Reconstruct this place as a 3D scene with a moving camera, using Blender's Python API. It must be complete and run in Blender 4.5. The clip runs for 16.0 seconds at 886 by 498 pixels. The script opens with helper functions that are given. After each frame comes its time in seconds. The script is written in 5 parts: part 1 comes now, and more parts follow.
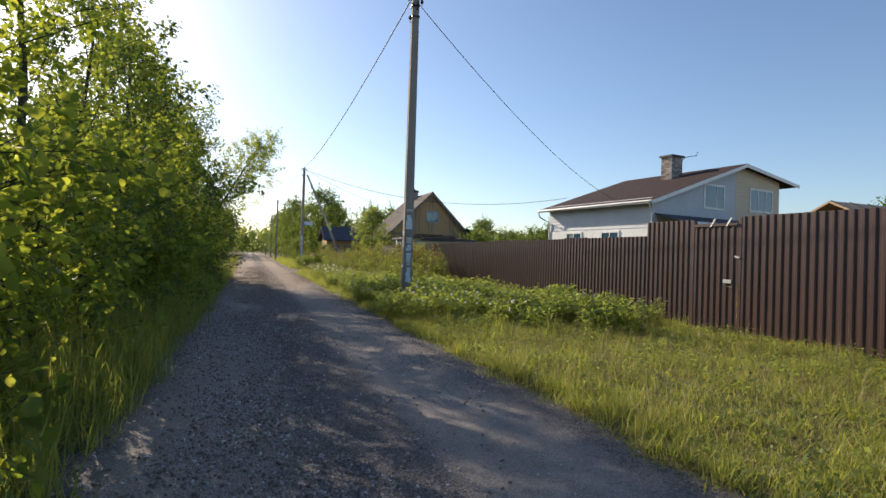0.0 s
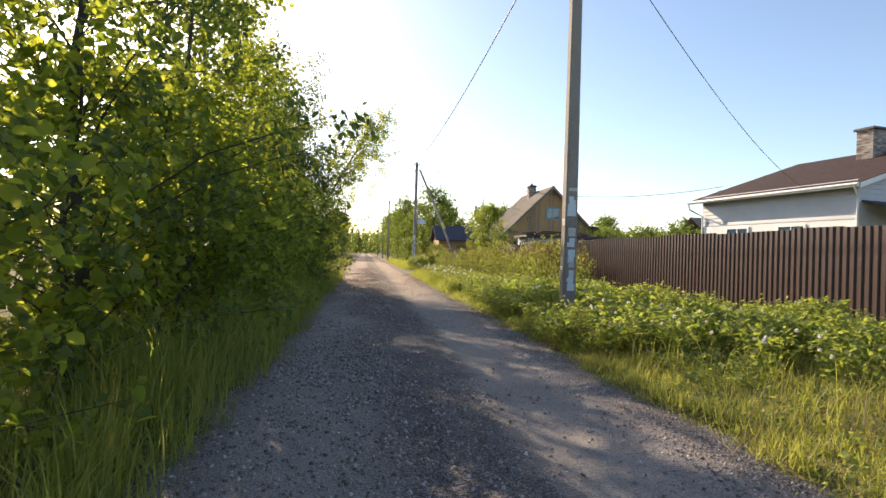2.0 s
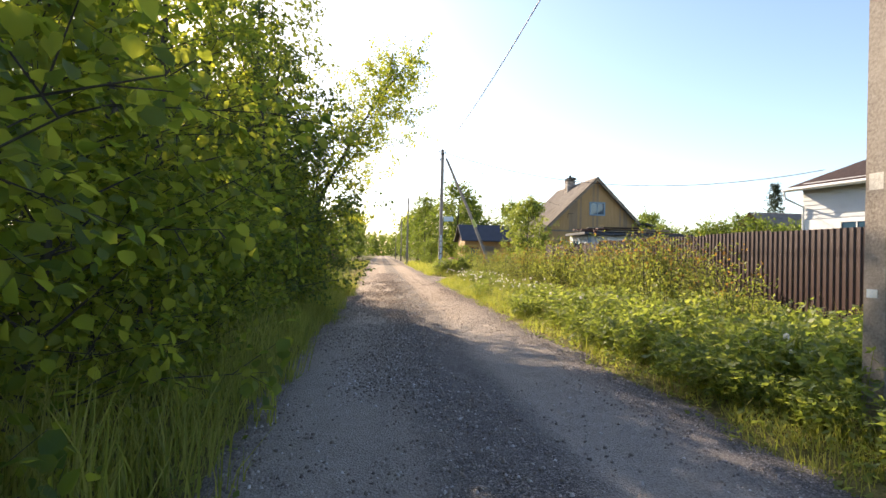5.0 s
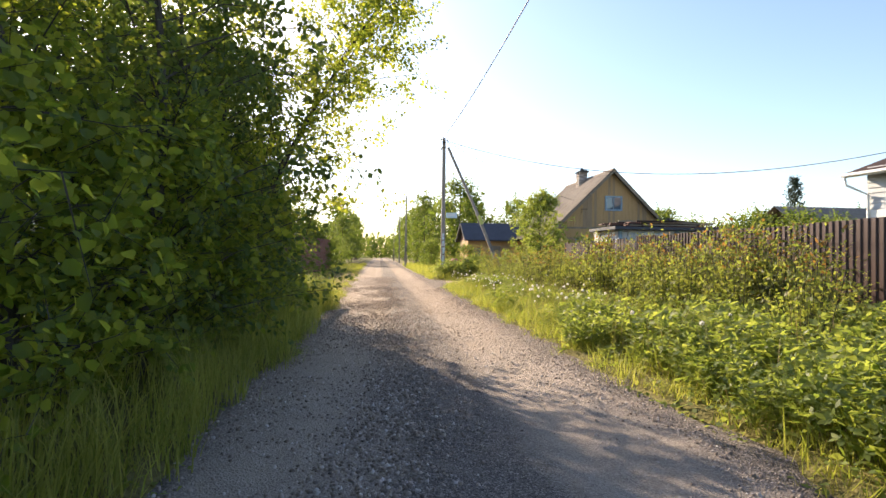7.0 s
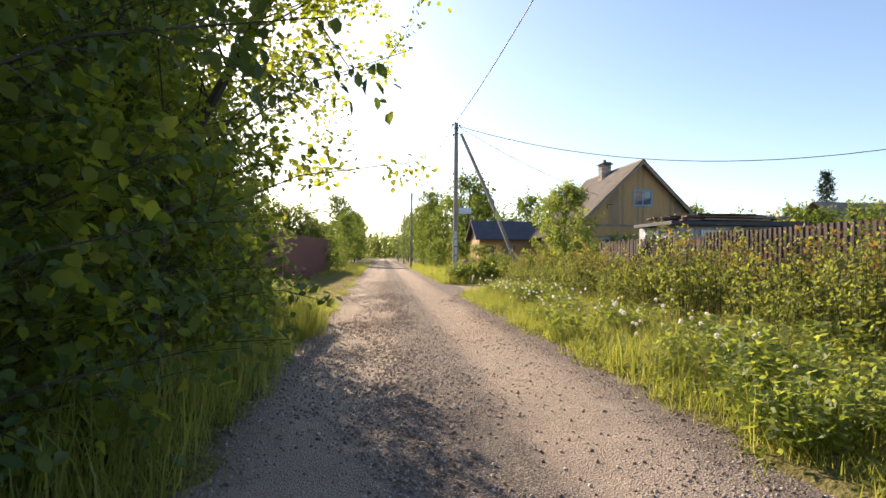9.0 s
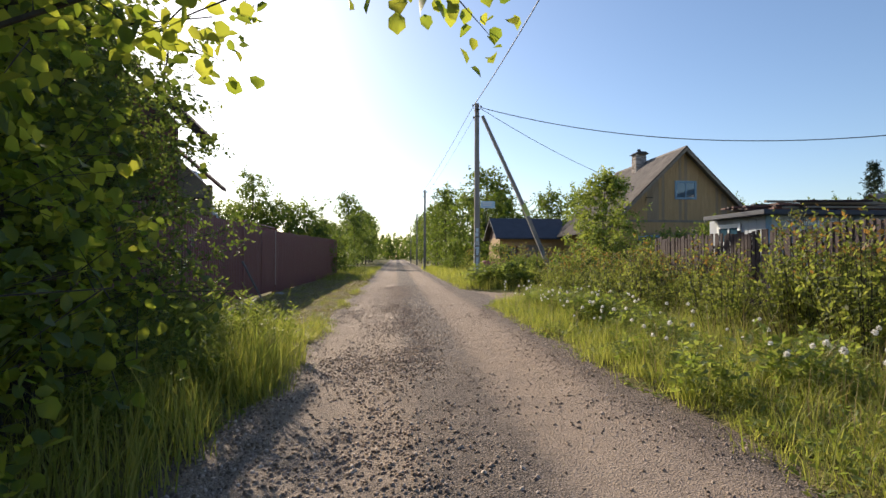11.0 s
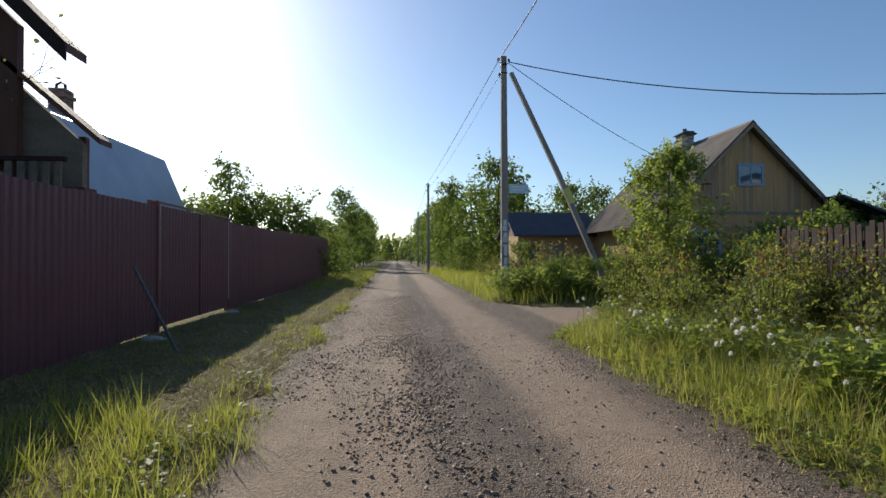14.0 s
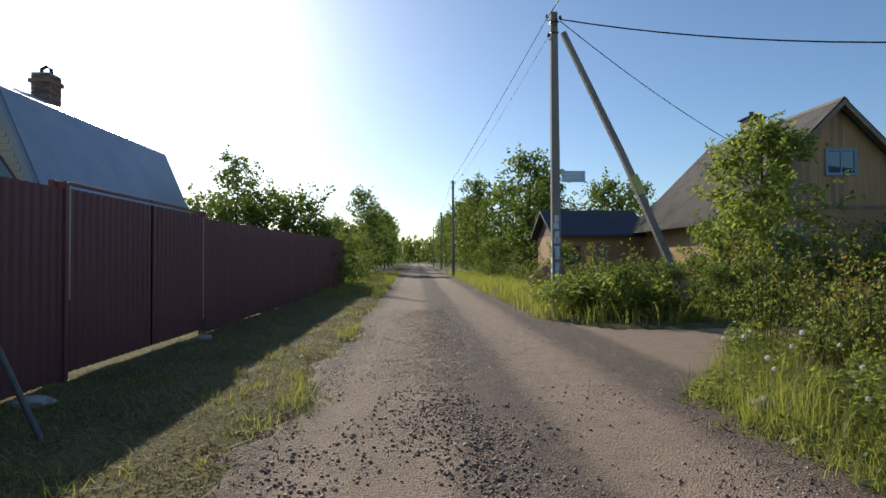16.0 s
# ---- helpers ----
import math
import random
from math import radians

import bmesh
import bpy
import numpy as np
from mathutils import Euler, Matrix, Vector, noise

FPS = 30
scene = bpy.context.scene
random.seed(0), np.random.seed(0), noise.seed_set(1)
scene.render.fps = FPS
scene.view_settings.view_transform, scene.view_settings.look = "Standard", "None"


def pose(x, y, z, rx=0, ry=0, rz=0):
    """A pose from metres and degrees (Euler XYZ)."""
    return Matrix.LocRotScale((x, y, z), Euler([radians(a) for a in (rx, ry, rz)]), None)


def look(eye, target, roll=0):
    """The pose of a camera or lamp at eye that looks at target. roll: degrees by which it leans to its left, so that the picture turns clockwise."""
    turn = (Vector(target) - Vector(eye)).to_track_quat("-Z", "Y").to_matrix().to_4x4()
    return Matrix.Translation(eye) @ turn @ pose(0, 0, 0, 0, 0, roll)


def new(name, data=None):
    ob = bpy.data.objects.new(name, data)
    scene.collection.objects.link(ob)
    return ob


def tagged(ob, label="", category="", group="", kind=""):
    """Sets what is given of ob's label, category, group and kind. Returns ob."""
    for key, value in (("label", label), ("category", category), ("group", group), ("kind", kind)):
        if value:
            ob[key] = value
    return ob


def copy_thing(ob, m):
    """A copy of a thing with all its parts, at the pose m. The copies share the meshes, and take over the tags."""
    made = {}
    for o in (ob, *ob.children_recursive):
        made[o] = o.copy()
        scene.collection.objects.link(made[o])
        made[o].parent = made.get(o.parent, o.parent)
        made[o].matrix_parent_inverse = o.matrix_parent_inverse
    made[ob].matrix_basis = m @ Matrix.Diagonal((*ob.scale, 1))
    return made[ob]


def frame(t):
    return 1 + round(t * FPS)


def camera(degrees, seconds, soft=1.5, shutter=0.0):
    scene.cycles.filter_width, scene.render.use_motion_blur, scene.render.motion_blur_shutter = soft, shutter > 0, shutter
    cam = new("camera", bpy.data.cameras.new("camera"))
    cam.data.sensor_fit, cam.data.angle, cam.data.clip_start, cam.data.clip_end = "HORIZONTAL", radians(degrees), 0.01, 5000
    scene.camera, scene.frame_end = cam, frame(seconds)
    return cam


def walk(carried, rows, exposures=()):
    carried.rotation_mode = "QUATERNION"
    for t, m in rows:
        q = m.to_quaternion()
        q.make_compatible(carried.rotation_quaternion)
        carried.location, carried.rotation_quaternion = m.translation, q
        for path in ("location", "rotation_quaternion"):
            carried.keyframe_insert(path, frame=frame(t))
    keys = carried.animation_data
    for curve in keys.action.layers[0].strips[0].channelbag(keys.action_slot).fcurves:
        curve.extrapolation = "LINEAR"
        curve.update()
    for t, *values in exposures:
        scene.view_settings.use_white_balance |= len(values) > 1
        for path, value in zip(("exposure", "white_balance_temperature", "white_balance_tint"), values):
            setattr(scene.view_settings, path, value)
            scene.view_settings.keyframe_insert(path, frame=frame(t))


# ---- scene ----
cam = camera(80.0, 16.0)
METRES, EYE, TILT, LEAN, TURN = 27.6, 1.3, -4.5, 0.0, -20.0
ROWS = [
    (0.0, 0.0, 0.0, 0.0, -0.17, 5.21, -1.88),
    (0.5, -0.0112, 0.032, 0.0022, 2.49, 5.18, -2.06),
    (1.0, -0.0217, 0.0641, 0.0056, 6.23, 5.03, -2.36),
    (1.5, -0.0322, 0.0957, 0.0053, 8.86, 4.98, -2.45),
    (2.0, -0.0431, 0.1275, 0.0066, 11.32, 4.88, -2.71),
    (2.5, -0.0547, 0.1578, 0.0088, 11.97, 4.94, -2.68),
    (3.0, -0.0663, 0.189, 0.0122, 12.34, 4.96, -2.67),
    (3.5, -0.079, 0.2189, 0.0143, 12.54, 5.01, -2.65),
    (4.0, -0.0911, 0.2496, 0.0169, 12.92, 4.96, -2.71),
    (6.5, -0.1408, 0.4, 0.0283, 13.08, 5.13, -1.73),
    (7.0, -0.1492, 0.43, 0.0297, 13.06, 5.15, -1.65),
    (7.5, -0.1605, 0.4591, 0.0324, 13.2, 5.17, -1.72),
    (8.0, -0.1708, 0.4883, 0.0344, 13.25, 5.15, -1.64),
    (8.5, -0.1823, 0.5166, 0.0372, 13.44, 5.2, -1.7),
    (9.0, -0.1912, 0.5457, 0.0402, 13.49, 5.15, -1.58),
    (11.5, -0.2397, 0.6865, 0.0514, 15.04, 5.25, -1.21),
    (12.0, -0.2507, 0.7158, 0.0541, 14.99, 5.26, -1.13),
    (12.5, -0.2625, 0.7452, 0.0567, 15.03, 5.28, -1.13),
    (13.0, -0.2738, 0.7743, 0.0586, 14.93, 5.28, -1.04),
    (13.5, -0.2851, 0.8033, 0.0616, 14.9, 5.3, -1.03),
    (14.0, -0.297, 0.8316, 0.0632, 14.79, 5.31, -0.95),
    (14.5, -0.3085, 0.8603, 0.0655, 14.78, 5.3, -0.93),
    (15.0, -0.3203, 0.8872, 0.0668, 14.97, 5.36, -0.92),
    (15.5, -0.3308, 0.9145, 0.0705, 15.81, 5.32, -0.93),
    (16.0, -0.3387, 0.9367, 0.0744, 17.12, 5.46, -1.0),
]
# exposure follows the clip: the camera opens up while the trees fill its picture
walk(cam, [(t, pose(0, 0, EYE, TILT, LEAN, TURN) @ pose(METRES * x, METRES * y, METRES * z, 90 + pitch, roll, yaw)) for t, x, y, z, yaw, pitch, roll in ROWS],
     exposures=[(0.0, 0.46, 6650, 12), (0.5, 0.72, 6750, 12), (1.5, 0.88, 7200, 14), (2.5, 1.18, 7600, 15), (3.5, 1.22, 7400, 15), (4.2, 1.3, 7400, 15), (6.5, 1.35, 7400, 15), (8.0, 1.25, 7400, 15), (9.0, 1.08, 7300, 15), (11.5, 0.32, 6400, 11), (12.5, 0.12, 6150, 9), (16.0, 0.0, 6000, 7)])

# ---------------------------------------------------------------- sky and sun
SUN_AZ, SUN_EL = 25.0, 25.5          # degrees left of the road's line, degrees up
world = bpy.data.worlds.new("world")
scene.world = world
world.use_nodes = True
wt = world.node_tree
wt.nodes.clear()
sky = wt.nodes.new("ShaderNodeTexSky")
sky.sky_type, sky.sun_disc = "NISHITA", False
sky.sun_elevation, sky.sun_rotation = radians(SUN_EL), radians(-SUN_AZ)
sky.air_density, sky.dust_density, sky.ozone_density = 1.0, 0.7, 3.2
bg = wt.nodes.new("ShaderNodeBackground")
bg.inputs["Strength"].default_value = 0.12
wo = wt.nodes.new("ShaderNodeOutputWorld")
wt.links.new(sky.outputs[0], bg.inputs[0])
wt.links.new(bg.outputs[0], wo.inputs[0])
to_sun = Vector((-math.sin(radians(SUN_AZ)) * math.cos(radians(SUN_EL)), math.cos(radians(SUN_AZ)) * math.cos(radians(SUN_EL)), math.sin(radians(SUN_EL))))
sun = new("sun", bpy.data.lights.new("sun", "SUN"))
sun.data.energy, sun.data.angle, sun.data.color = 5.0, radians(0.6), (1.0, 0.88, 0.70)
sun.matrix_world = look(to_sun * 50, (0, 0, 0))


# ---------------------------------------------------------------- materials
class Mat:
    """Small builder for node materials."""

    def __init__(self, name, rough=0.7, metal=0.0, spec=0.5):
        self.m = bpy.data.materials.new(name)
        self.m.use_nodes = True
        self.t = self.m.node_tree
        self.b = self.t.nodes["Principled BSDF"]
        self.out = self.t.nodes["Material Output"]
        self.b.inputs["Roughness"].default_value = rough
        self.b.inputs["Metallic"].default_value = metal
        self.b.inputs["Specular IOR Level"].default_value = spec
        self.co = self.t.nodes.new("ShaderNodeTexCoord").outputs["Object"]

    def node(self, kind, **kw):
        n = self.t.nodes.new(kind)
        for k, v in kw.items():
            if k in n.inputs:
                n.inputs[k].default_value = v
        return n

    def link(self, a, b):
        self.t.links.new(a, b)

    def mapped(self, scale=(1, 1, 1)):
        n = self.node("ShaderNodeMapping")
        n.inputs["Scale"].default_value = scale
        self.link(self.co, n.inputs["Vector"])
        return n.outputs[0]

    def noise(self, scale, detail=4.0, rough=0.55, stretch=None):
        n = self.node("ShaderNodeTexNoise", Scale=scale, Detail=detail, Roughness=rough)
        self.link(self.mapped(stretch) if stretch else self.co, n.inputs["Vector"])
        return n.outputs["Fac"]

    def voronoi(self, scale):
        n = self.node("ShaderNodeTexVoronoi", Scale=scale)
        self.link(self.co, n.inputs["Vector"])
        return n

    def ramp(self, fac, stops):
        n = self.node("ShaderNodeValToRGB")
        el = n.color_ramp.elements
        while len(el) < len(stops):
            el.new(0.5)
        for e, (p, c) in zip(el, stops):
            e.position, e.color = p, (*c, 1.0)
        self.link(fac, n.inputs["Fac"])
        return n.outputs["Color"]

    def mix(self, fac, a, b, mode="MIX"):
        n = self.t.nodes.new("ShaderNodeMix")
        n.data_type, n.blend_type = "RGBA", mode
        for src, i in ((fac, 0), (a, 6), (b, 7)):
            if isinstance(src, (int, float)):
                n.inputs[i].default_value = src
            elif isinstance(src, tuple):
                n.inputs[i].default_value = (*src, 1.0)
            else:
                self.link(src, n.inputs[i])
        return n.outputs[2]

    def color(self, c):
        if isinstance(c, tuple):
            self.b.inputs["Base Color"].default_value = (*c, 1.0)
        else:
            self.link(c, self.b.inputs["Base Color"])
        return self

    def bump(self, h, strength=0.3, dist=0.02):
        n = self.node("ShaderNodeBump", Strength=strength, Distance=dist)
        self.link(h, n.inputs["Height"])
        self.link(n.outputs[0], self.b.inputs["Normal"])
        return self

    def island(self):
        return self.node("ShaderNodeNewGeometry").outputs["Random Per Island"]

    def per_object(self):
        return self.node("ShaderNodeObjectInfo").outputs["Random"]

    def leafy(self, glow, share):
        """Lets light through, as leaves do."""
        tr = self.node("ShaderNodeBsdfTranslucent")
        if isinstance(glow, tuple):
            tr.inputs[0].default_value = (*glow, 1.0)
        else:
            self.link(glow, tr.inputs[0])
        mx = self.node("ShaderNodeMixShader")
        mx.inputs[0].default_value = share
        self.link(self.b.outputs[0], mx.inputs[1])
        self.link(tr.outputs[0], mx.inputs[2])
        self.link(mx.outputs[0], self.out.inputs["Surface"])
        return self


def leaf_mat(name, dark, light, glow_a, glow_b, share=0.45, rough=0.6):
    m = Mat(name, rough=rough, spec=0.35)
    r = m.island()
    big = m.noise(1.1, 4.0, 0.65)
    tint = m.mix(0.55, r, big)
    m.color(m.ramp(tint, [(0.28, dark), (0.68, light)]))
    m.leafy(m.ramp(r, [(0.0, glow_a), (1.0, glow_b)]), share)
    return m.m


def simple(name, a, b, scale=6.0, rough=0.7, metal=0.0, bump=0.15, fine=60.0, stretch=None, dist=0.01):
    """Paint, plaster, metal: two tones in broad stains, with a fine grain."""
    m = Mat(name, rough=rough, metal=metal)
    n1, n2 = m.noise(scale, 5.0, 0.6, stretch), m.noise(fine, 3.0)
    m.color(m.ramp(m.mix(0.35, n1, n2), [(0.3, a), (0.7, b)]))
    m.bump(n2, bump, dist)
    return m.m


def lane_tint(m, colour):
    """Tints the lane's first stretch bluish, sky-lit shade put into the colour; browner earth follows."""
    sep = m.node("ShaderNodeSeparateXYZ")
    m.link(m.co, sep.inputs[0])
    along = m.node("ShaderNodeMapRange")
    along.inputs["From Min"].default_value, along.inputs["From Max"].default_value = 13.0, 27.0
    m.link(sep.outputs["Y"], along.inputs["Value"])
    far = m.mix(0.35, along.outputs[0], m.noise(0.4, 3.0))
    return m.mix(1.0, colour, m.ramp(far, [(0.2, (0.93, 1.0, 1.14)), (0.75, (1.02, 0.92, 0.83))]), "MULTIPLY")


def make_materials():
    M = {}
    # road: packed sandy earth with crushed grey stone
    m = Mat("gravel_road", rough=0.85, spec=0.3)
    broad = m.noise(0.55, 4.0, 0.6, (1.6, 0.35, 1))
    mid = m.noise(5.0, 5.0, 0.65)
    cells = m.voronoi(60.0)
    cells2 = m.voronoi(110.0)
    fine = m.ramp(cells2.outputs["Color"], [(0.1, (0.10, 0.082, 0.066)), (0.5, (0.26, 0.215, 0.175)), (0.95, (0.44, 0.375, 0.315))])
    sand = m.mix(0.45, m.ramp(mid, [(0.3, (0.265, 0.206, 0.158)), (0.7, (0.41, 0.326, 0.252))]), fine)
    grit = m.ramp(cells2.outputs["Color"], [(0.1, (0.045, 0.037, 0.032)), (0.6, (0.145, 0.118, 0.10)), (0.95, (0.33, 0.275, 0.235))])
    # loose stone gathers on the crown between the wheel tracks and along the right edge
    sx = m.node("ShaderNodeSeparateXYZ")
    m.link(m.co, sx.inputs[0])
    across = m.node("ShaderNodeMapRange")
    across.inputs["From Min"].default_value, across.inputs["From Max"].default_value = -1.5, 3.5
    m.link(sx.outputs["X"], across.inputs["Value"])
    band = m.ramp(across.outputs[0], [(0.10, (0.6, 0.6, 0.6)), (0.20, (0.25, 0.25, 0.25)), (0.34, (0.35, 0.35, 0.35)), (0.43, (0.8, 0.8, 0.8)), (0.50, (0.75, 0.75, 0.75)), (0.58, (0.2, 0.2, 0.2)), (0.68, (0.25, 0.25, 0.25)), (0.78, (0.65, 0.65, 0.65)), (0.92, (0.6, 0.6, 0.6)), (1.0, (0.05, 0.05, 0.05))])
    streak = m.noise(1.0, 5.0, 0.6, (4.0, 0.3, 1))
    fac = m.ramp(m.mix(0.45, m.mix(0.5, m.mix(0.4, broad, streak), mid), band), [(0.42, (0, 0, 0)), (0.56, (1, 1, 1))])
    m.color(lane_tint(m, m.mix(fac, sand, grit)))
    m.bump(m.mix(0.5, cells.outputs["Distance"], cells2.outputs["Distance"]), 0.85, 0.02)
    M["road"] = m.m
    m = Mat("stone_chips", rough=0.8, spec=0.35)
    m.color(lane_tint(m, m.ramp(m.island(), [(0.0, (0.13, 0.096, 0.075)), (0.45, (0.25, 0.192, 0.15)), (0.85, (0.40, 0.32, 0.26)), (1.0, (0.56, 0.49, 0.43))])))
    m.bump(m.noise(90.0), 0.3, 0.004)
    M["chips"] = m.m
    m = Mat("earth_and_turf", rough=0.95, spec=0.1)
    n1, n2 = m.noise(1.2, 5.0), m.noise(24.0, 4.0)
    m.color(m.mix(m.ramp(n1, [(0.4, (0, 0, 0)), (0.6, (1, 1, 1))]), m.ramp(n2, [(0.3, (0.08, 0.076, 0.03)), (0.7, (0.17, 0.152, 0.06))]),
                  m.ramp(n2, [(0.3, (0.11, 0.10, 0.04)), (0.7, (0.22, 0.19, 0.08))])))
    m.bump(n2, 0.8, 0.05)
    M["turf"] = m.m
    M["leaf_aspen"] = leaf_mat("aspen_leaf", (0.045, 0.095, 0.024), (0.115, 0.18, 0.05), (0.27, 0.37, 0.035), (0.66, 0.66, 0.07), 0.55)
    M["leaf_willow"] = leaf_mat("willow_leaf", (0.042, 0.08, 0.026), (0.11, 0.16, 0.055), (0.14, 0.22, 0.03), (0.32, 0.37, 0.06), 0.4)
    M["leaf_far"] = leaf_mat("distant_leaf", (0.04, 0.07, 0.018), (0.10, 0.15, 0.035), (0.16, 0.24, 0.03), (0.30, 0.36, 0.05))
    M["leaf_spruce"] = leaf_mat("spruce_needle", (0.012, 0.03, 0.015), (0.03, 0.055, 0.025), (0.02, 0.04, 0.01), (0.04, 0.06, 0.02), 0.15)
    M["leaf_herb"] = leaf_mat("herb_leaf", (0.06, 0.10, 0.025), (0.16, 0.20, 0.055), (0.27, 0.37, 0.05), (0.54, 0.58, 0.10), 0.46, 0.55)
    M["leaf_spirea"] = leaf_mat("spirea_leaf", (0.055, 0.08, 0.024), (0.16, 0.165, 0.05), (0.25, 0.32, 0.045), (0.44, 0.45, 0.08), 0.48)
    M["leaf_red"] = leaf_mat("spirea_tip", (0.14, 0.07, 0.025), (0.24, 0.13, 0.04), (0.34, 0.20, 0.04), (0.42, 0.22, 0.05))
    M["grass"] = leaf_mat("grass_blade", (0.10, 0.13, 0.026), (0.31, 0.305, 0.085), (0.33, 0.40, 0.045), (0.61, 0.58, 0.12), 0.46, 0.6)
    M["grass_dry"] = leaf_mat("dry_grass", (0.19, 0.15, 0.068), (0.36, 0.28, 0.135), (0.28, 0.22, 0.08), (0.42, 0.33, 0.14), 0.3)
    M["fluff"] = leaf_mat("seed_head", (0.7, 0.68, 0.62), (0.85, 0.84, 0.8), (0.7, 0.68, 0.62), (0.85, 0.82, 0.78), 0.55, 0.9)
    m = Mat("bark", rough=0.9, spec=0.2)
    n = m.noise(14.0, 5.0, 0.6, (1, 1, 0.25))
    m.color(m.ramp(n, [(0.3, (0.035, 0.030, 0.025)), (0.7, (0.11, 0.098, 0.082))])).bump(n, 0.6, 0.02)
    M["bark"] = m.m
    m = Mat("weathered_concrete", rough=0.9, spec=0.25)
    n1, n2 = m.noise(2.2, 5.0, 0.6, (1, 1, 0.4)), m.noise(45.0, 4.0)
    m.color(m.mix(m.ramp(n2, [(0.35, (0, 0, 0)), (0.75, (1, 1, 1))]), m.ramp(n1, [(0.3, (0.15, 0.125, 0.11)), (0.7, (0.31, 0.275, 0.245))]), (0.35, 0.32, 0.29)))
    m.bump(n2, 0.4, 0.008)
    M["concrete"] = m.m
    M["limewash"] = simple("flaking_whitewash", (0.38, 0.36, 0.34), (0.72, 0.71, 0.68), 9.0, 0.9, 0, 0.4, 40.0)
    M["paper"] = simple("pasted_notice", (0.45, 0.58, 0.68), (0.8, 0.82, 0.8), 18.0, 0.85)
    M["tape"] = simple("yellow_notice", (0.45, 0.5, 0.10), (0.6, 0.62, 0.2), 12.0, 0.7)
    M["fence_brown"] = simple("brown_sheet_metal", (0.042, 0.021, 0.021), (0.062, 0.03, 0.029), 1.5, 0.4, 0.0, 0.05, 30.0)
    M["fence_maroon"] = simple("maroon_sheet_metal", (0.145, 0.046, 0.052), (0.185, 0.064, 0.068), 1.5, 0.45, 0.0, 0.05, 30.0)
    M["zinc"] = simple("galvanised_steel", (0.42, 0.43, 0.44), (0.6, 0.6, 0.6), 20.0, 0.4, 0.7)
    M["slat_brown"] = simple("brown_stained_board", (0.024, 0.011, 0.010), (0.052, 0.024, 0.020), 5.0, 0.8, 0, 0.3, 40.0, (1, 1, 0.2))
    M["siding"] = simple("white_vinyl_siding", (0.40, 0.42, 0.45), (0.52, 0.54, 0.56), 1.0, 0.5, 0, 0.05)
    M["siding_warm"] = simple("cream_vinyl_siding", (0.50, 0.42, 0.29), (0.60, 0.50, 0.35), 1.0, 0.55, 0, 0.05)
    M["white_paint"] = simple("white_paint", (0.68, 0.68, 0.66), (0.82, 0.82, 0.8), 5.0, 0.5, 0, 0.08)
    m = Mat("brown_shingles", rough=0.9, spec=0.2)
    v, n = m.voronoi(7.0), m.noise(3.0)
    m.color(m.mix(m.ramp(n, [(0.3, (0.2, 0.2, 0.2)), (0.7, (0.7, 0.7, 0.7))]), m.ramp(v.outputs["Color"], [(0.1, (0.022, 0.013, 0.013)), (0.9, (0.06, 0.033, 0.03))]), (0.038, 0.022, 0.02)))
    m.bump(m.noise(60.0), 0.4, 0.01)
    M["shingle"] = m.m
    m = Mat("weathered_slate_sheet", rough=0.9, spec=0.2)
    n1, n2 = m.noise(1.1, 5.0, 0.65), m.noise(30.0)
    m.color(m.mix(m.ramp(n2, [(0.4, (0, 0, 0)), (0.8, (0.6, 0.6, 0.6))]), m.ramp(n1, [(0.3, (0.14, 0.11, 0.095)), (0.55, (0.23, 0.195, 0.17)), (0.75, (0.165, 0.125, 0.088))]), (0.27, 0.25, 0.22)))
    m.bump(n2, 0.3, 0.006)
    M["slate"] = m.m
    M["ochre"] = simple("faded_ochre_board", (0.36, 0.225, 0.105), (0.50, 0.325, 0.16), 3.5, 0.85, 0, 0.3, 40.0, (2, 2, 0.25))
    M["ochre_grey"] = simple("bare_grey_board", (0.24, 0.17, 0.11), (0.36, 0.26, 0.17), 3.5, 0.9, 0, 0.3, 40.0, (2, 2, 0.25))
    M["dark_wood"] = simple("dark_stained_wood", (0.10, 0.045, 0.034), (0.19, 0.085, 0.06), 4.0, 0.75, 0, 0.3, 40.0, (1, 1, 0.25))
    M["old_wood"] = simple("weathered_timber", (0.16, 0.13, 0.10), (0.32, 0.26, 0.20), 6.0, 0.9, 0, 0.4, 40.0, (0.4, 1, 1))
    M["dark_roof"] = simple("dark_roofing_felt", (0.035, 0.038, 0.05), (0.06, 0.065, 0.085), 2.0, 0.7, 0, 0.2)
    M["blue_roof"] = simple("blue_grey_sheet_roof", (0.20, 0.25, 0.32), (0.30, 0.35, 0.42), 0.8, 0.42, 0.15, 0.08)
    M["rust_roof"] = simple("tan_sheet_roof", (0.34, 0.22, 0.12), (0.45, 0.30, 0.18), 1.5, 0.6, 0, 0.1)
    M["pale_wall"] = simple("pale_painted_sheet", (0.34, 0.37, 0.40), (0.48, 0.50, 0.52), 2.5, 0.6, 0, 0.1)
    M["blue_trim"] = simple("blue_paint", (0.14, 0.24, 0.34), (0.24, 0.36, 0.46), 6.0, 0.6)
    for key, name, a, b in (("brick", "chimney_brick", (0.16, 0.085, 0.06), (0.36, 0.22, 0.16)), ("brick_pale", "pale_chimney_brick", (0.13, 0.10, 0.085), (0.50, 0.44, 0.40))):
        m = Mat(name, rough=0.9, spec=0.2)
        n = m.noise(25.0)
        m.color(m.ramp(m.mix(0.3, m.per_object(), n), [(0.15, a), (0.8, b)])).bump(n, 0.4, 0.01)
        M[key] = m.m
    M["mortar"] = simple("mortar", (0.30, 0.28, 0.26), (0.42, 0.40, 0.37), 20.0, 0.95)
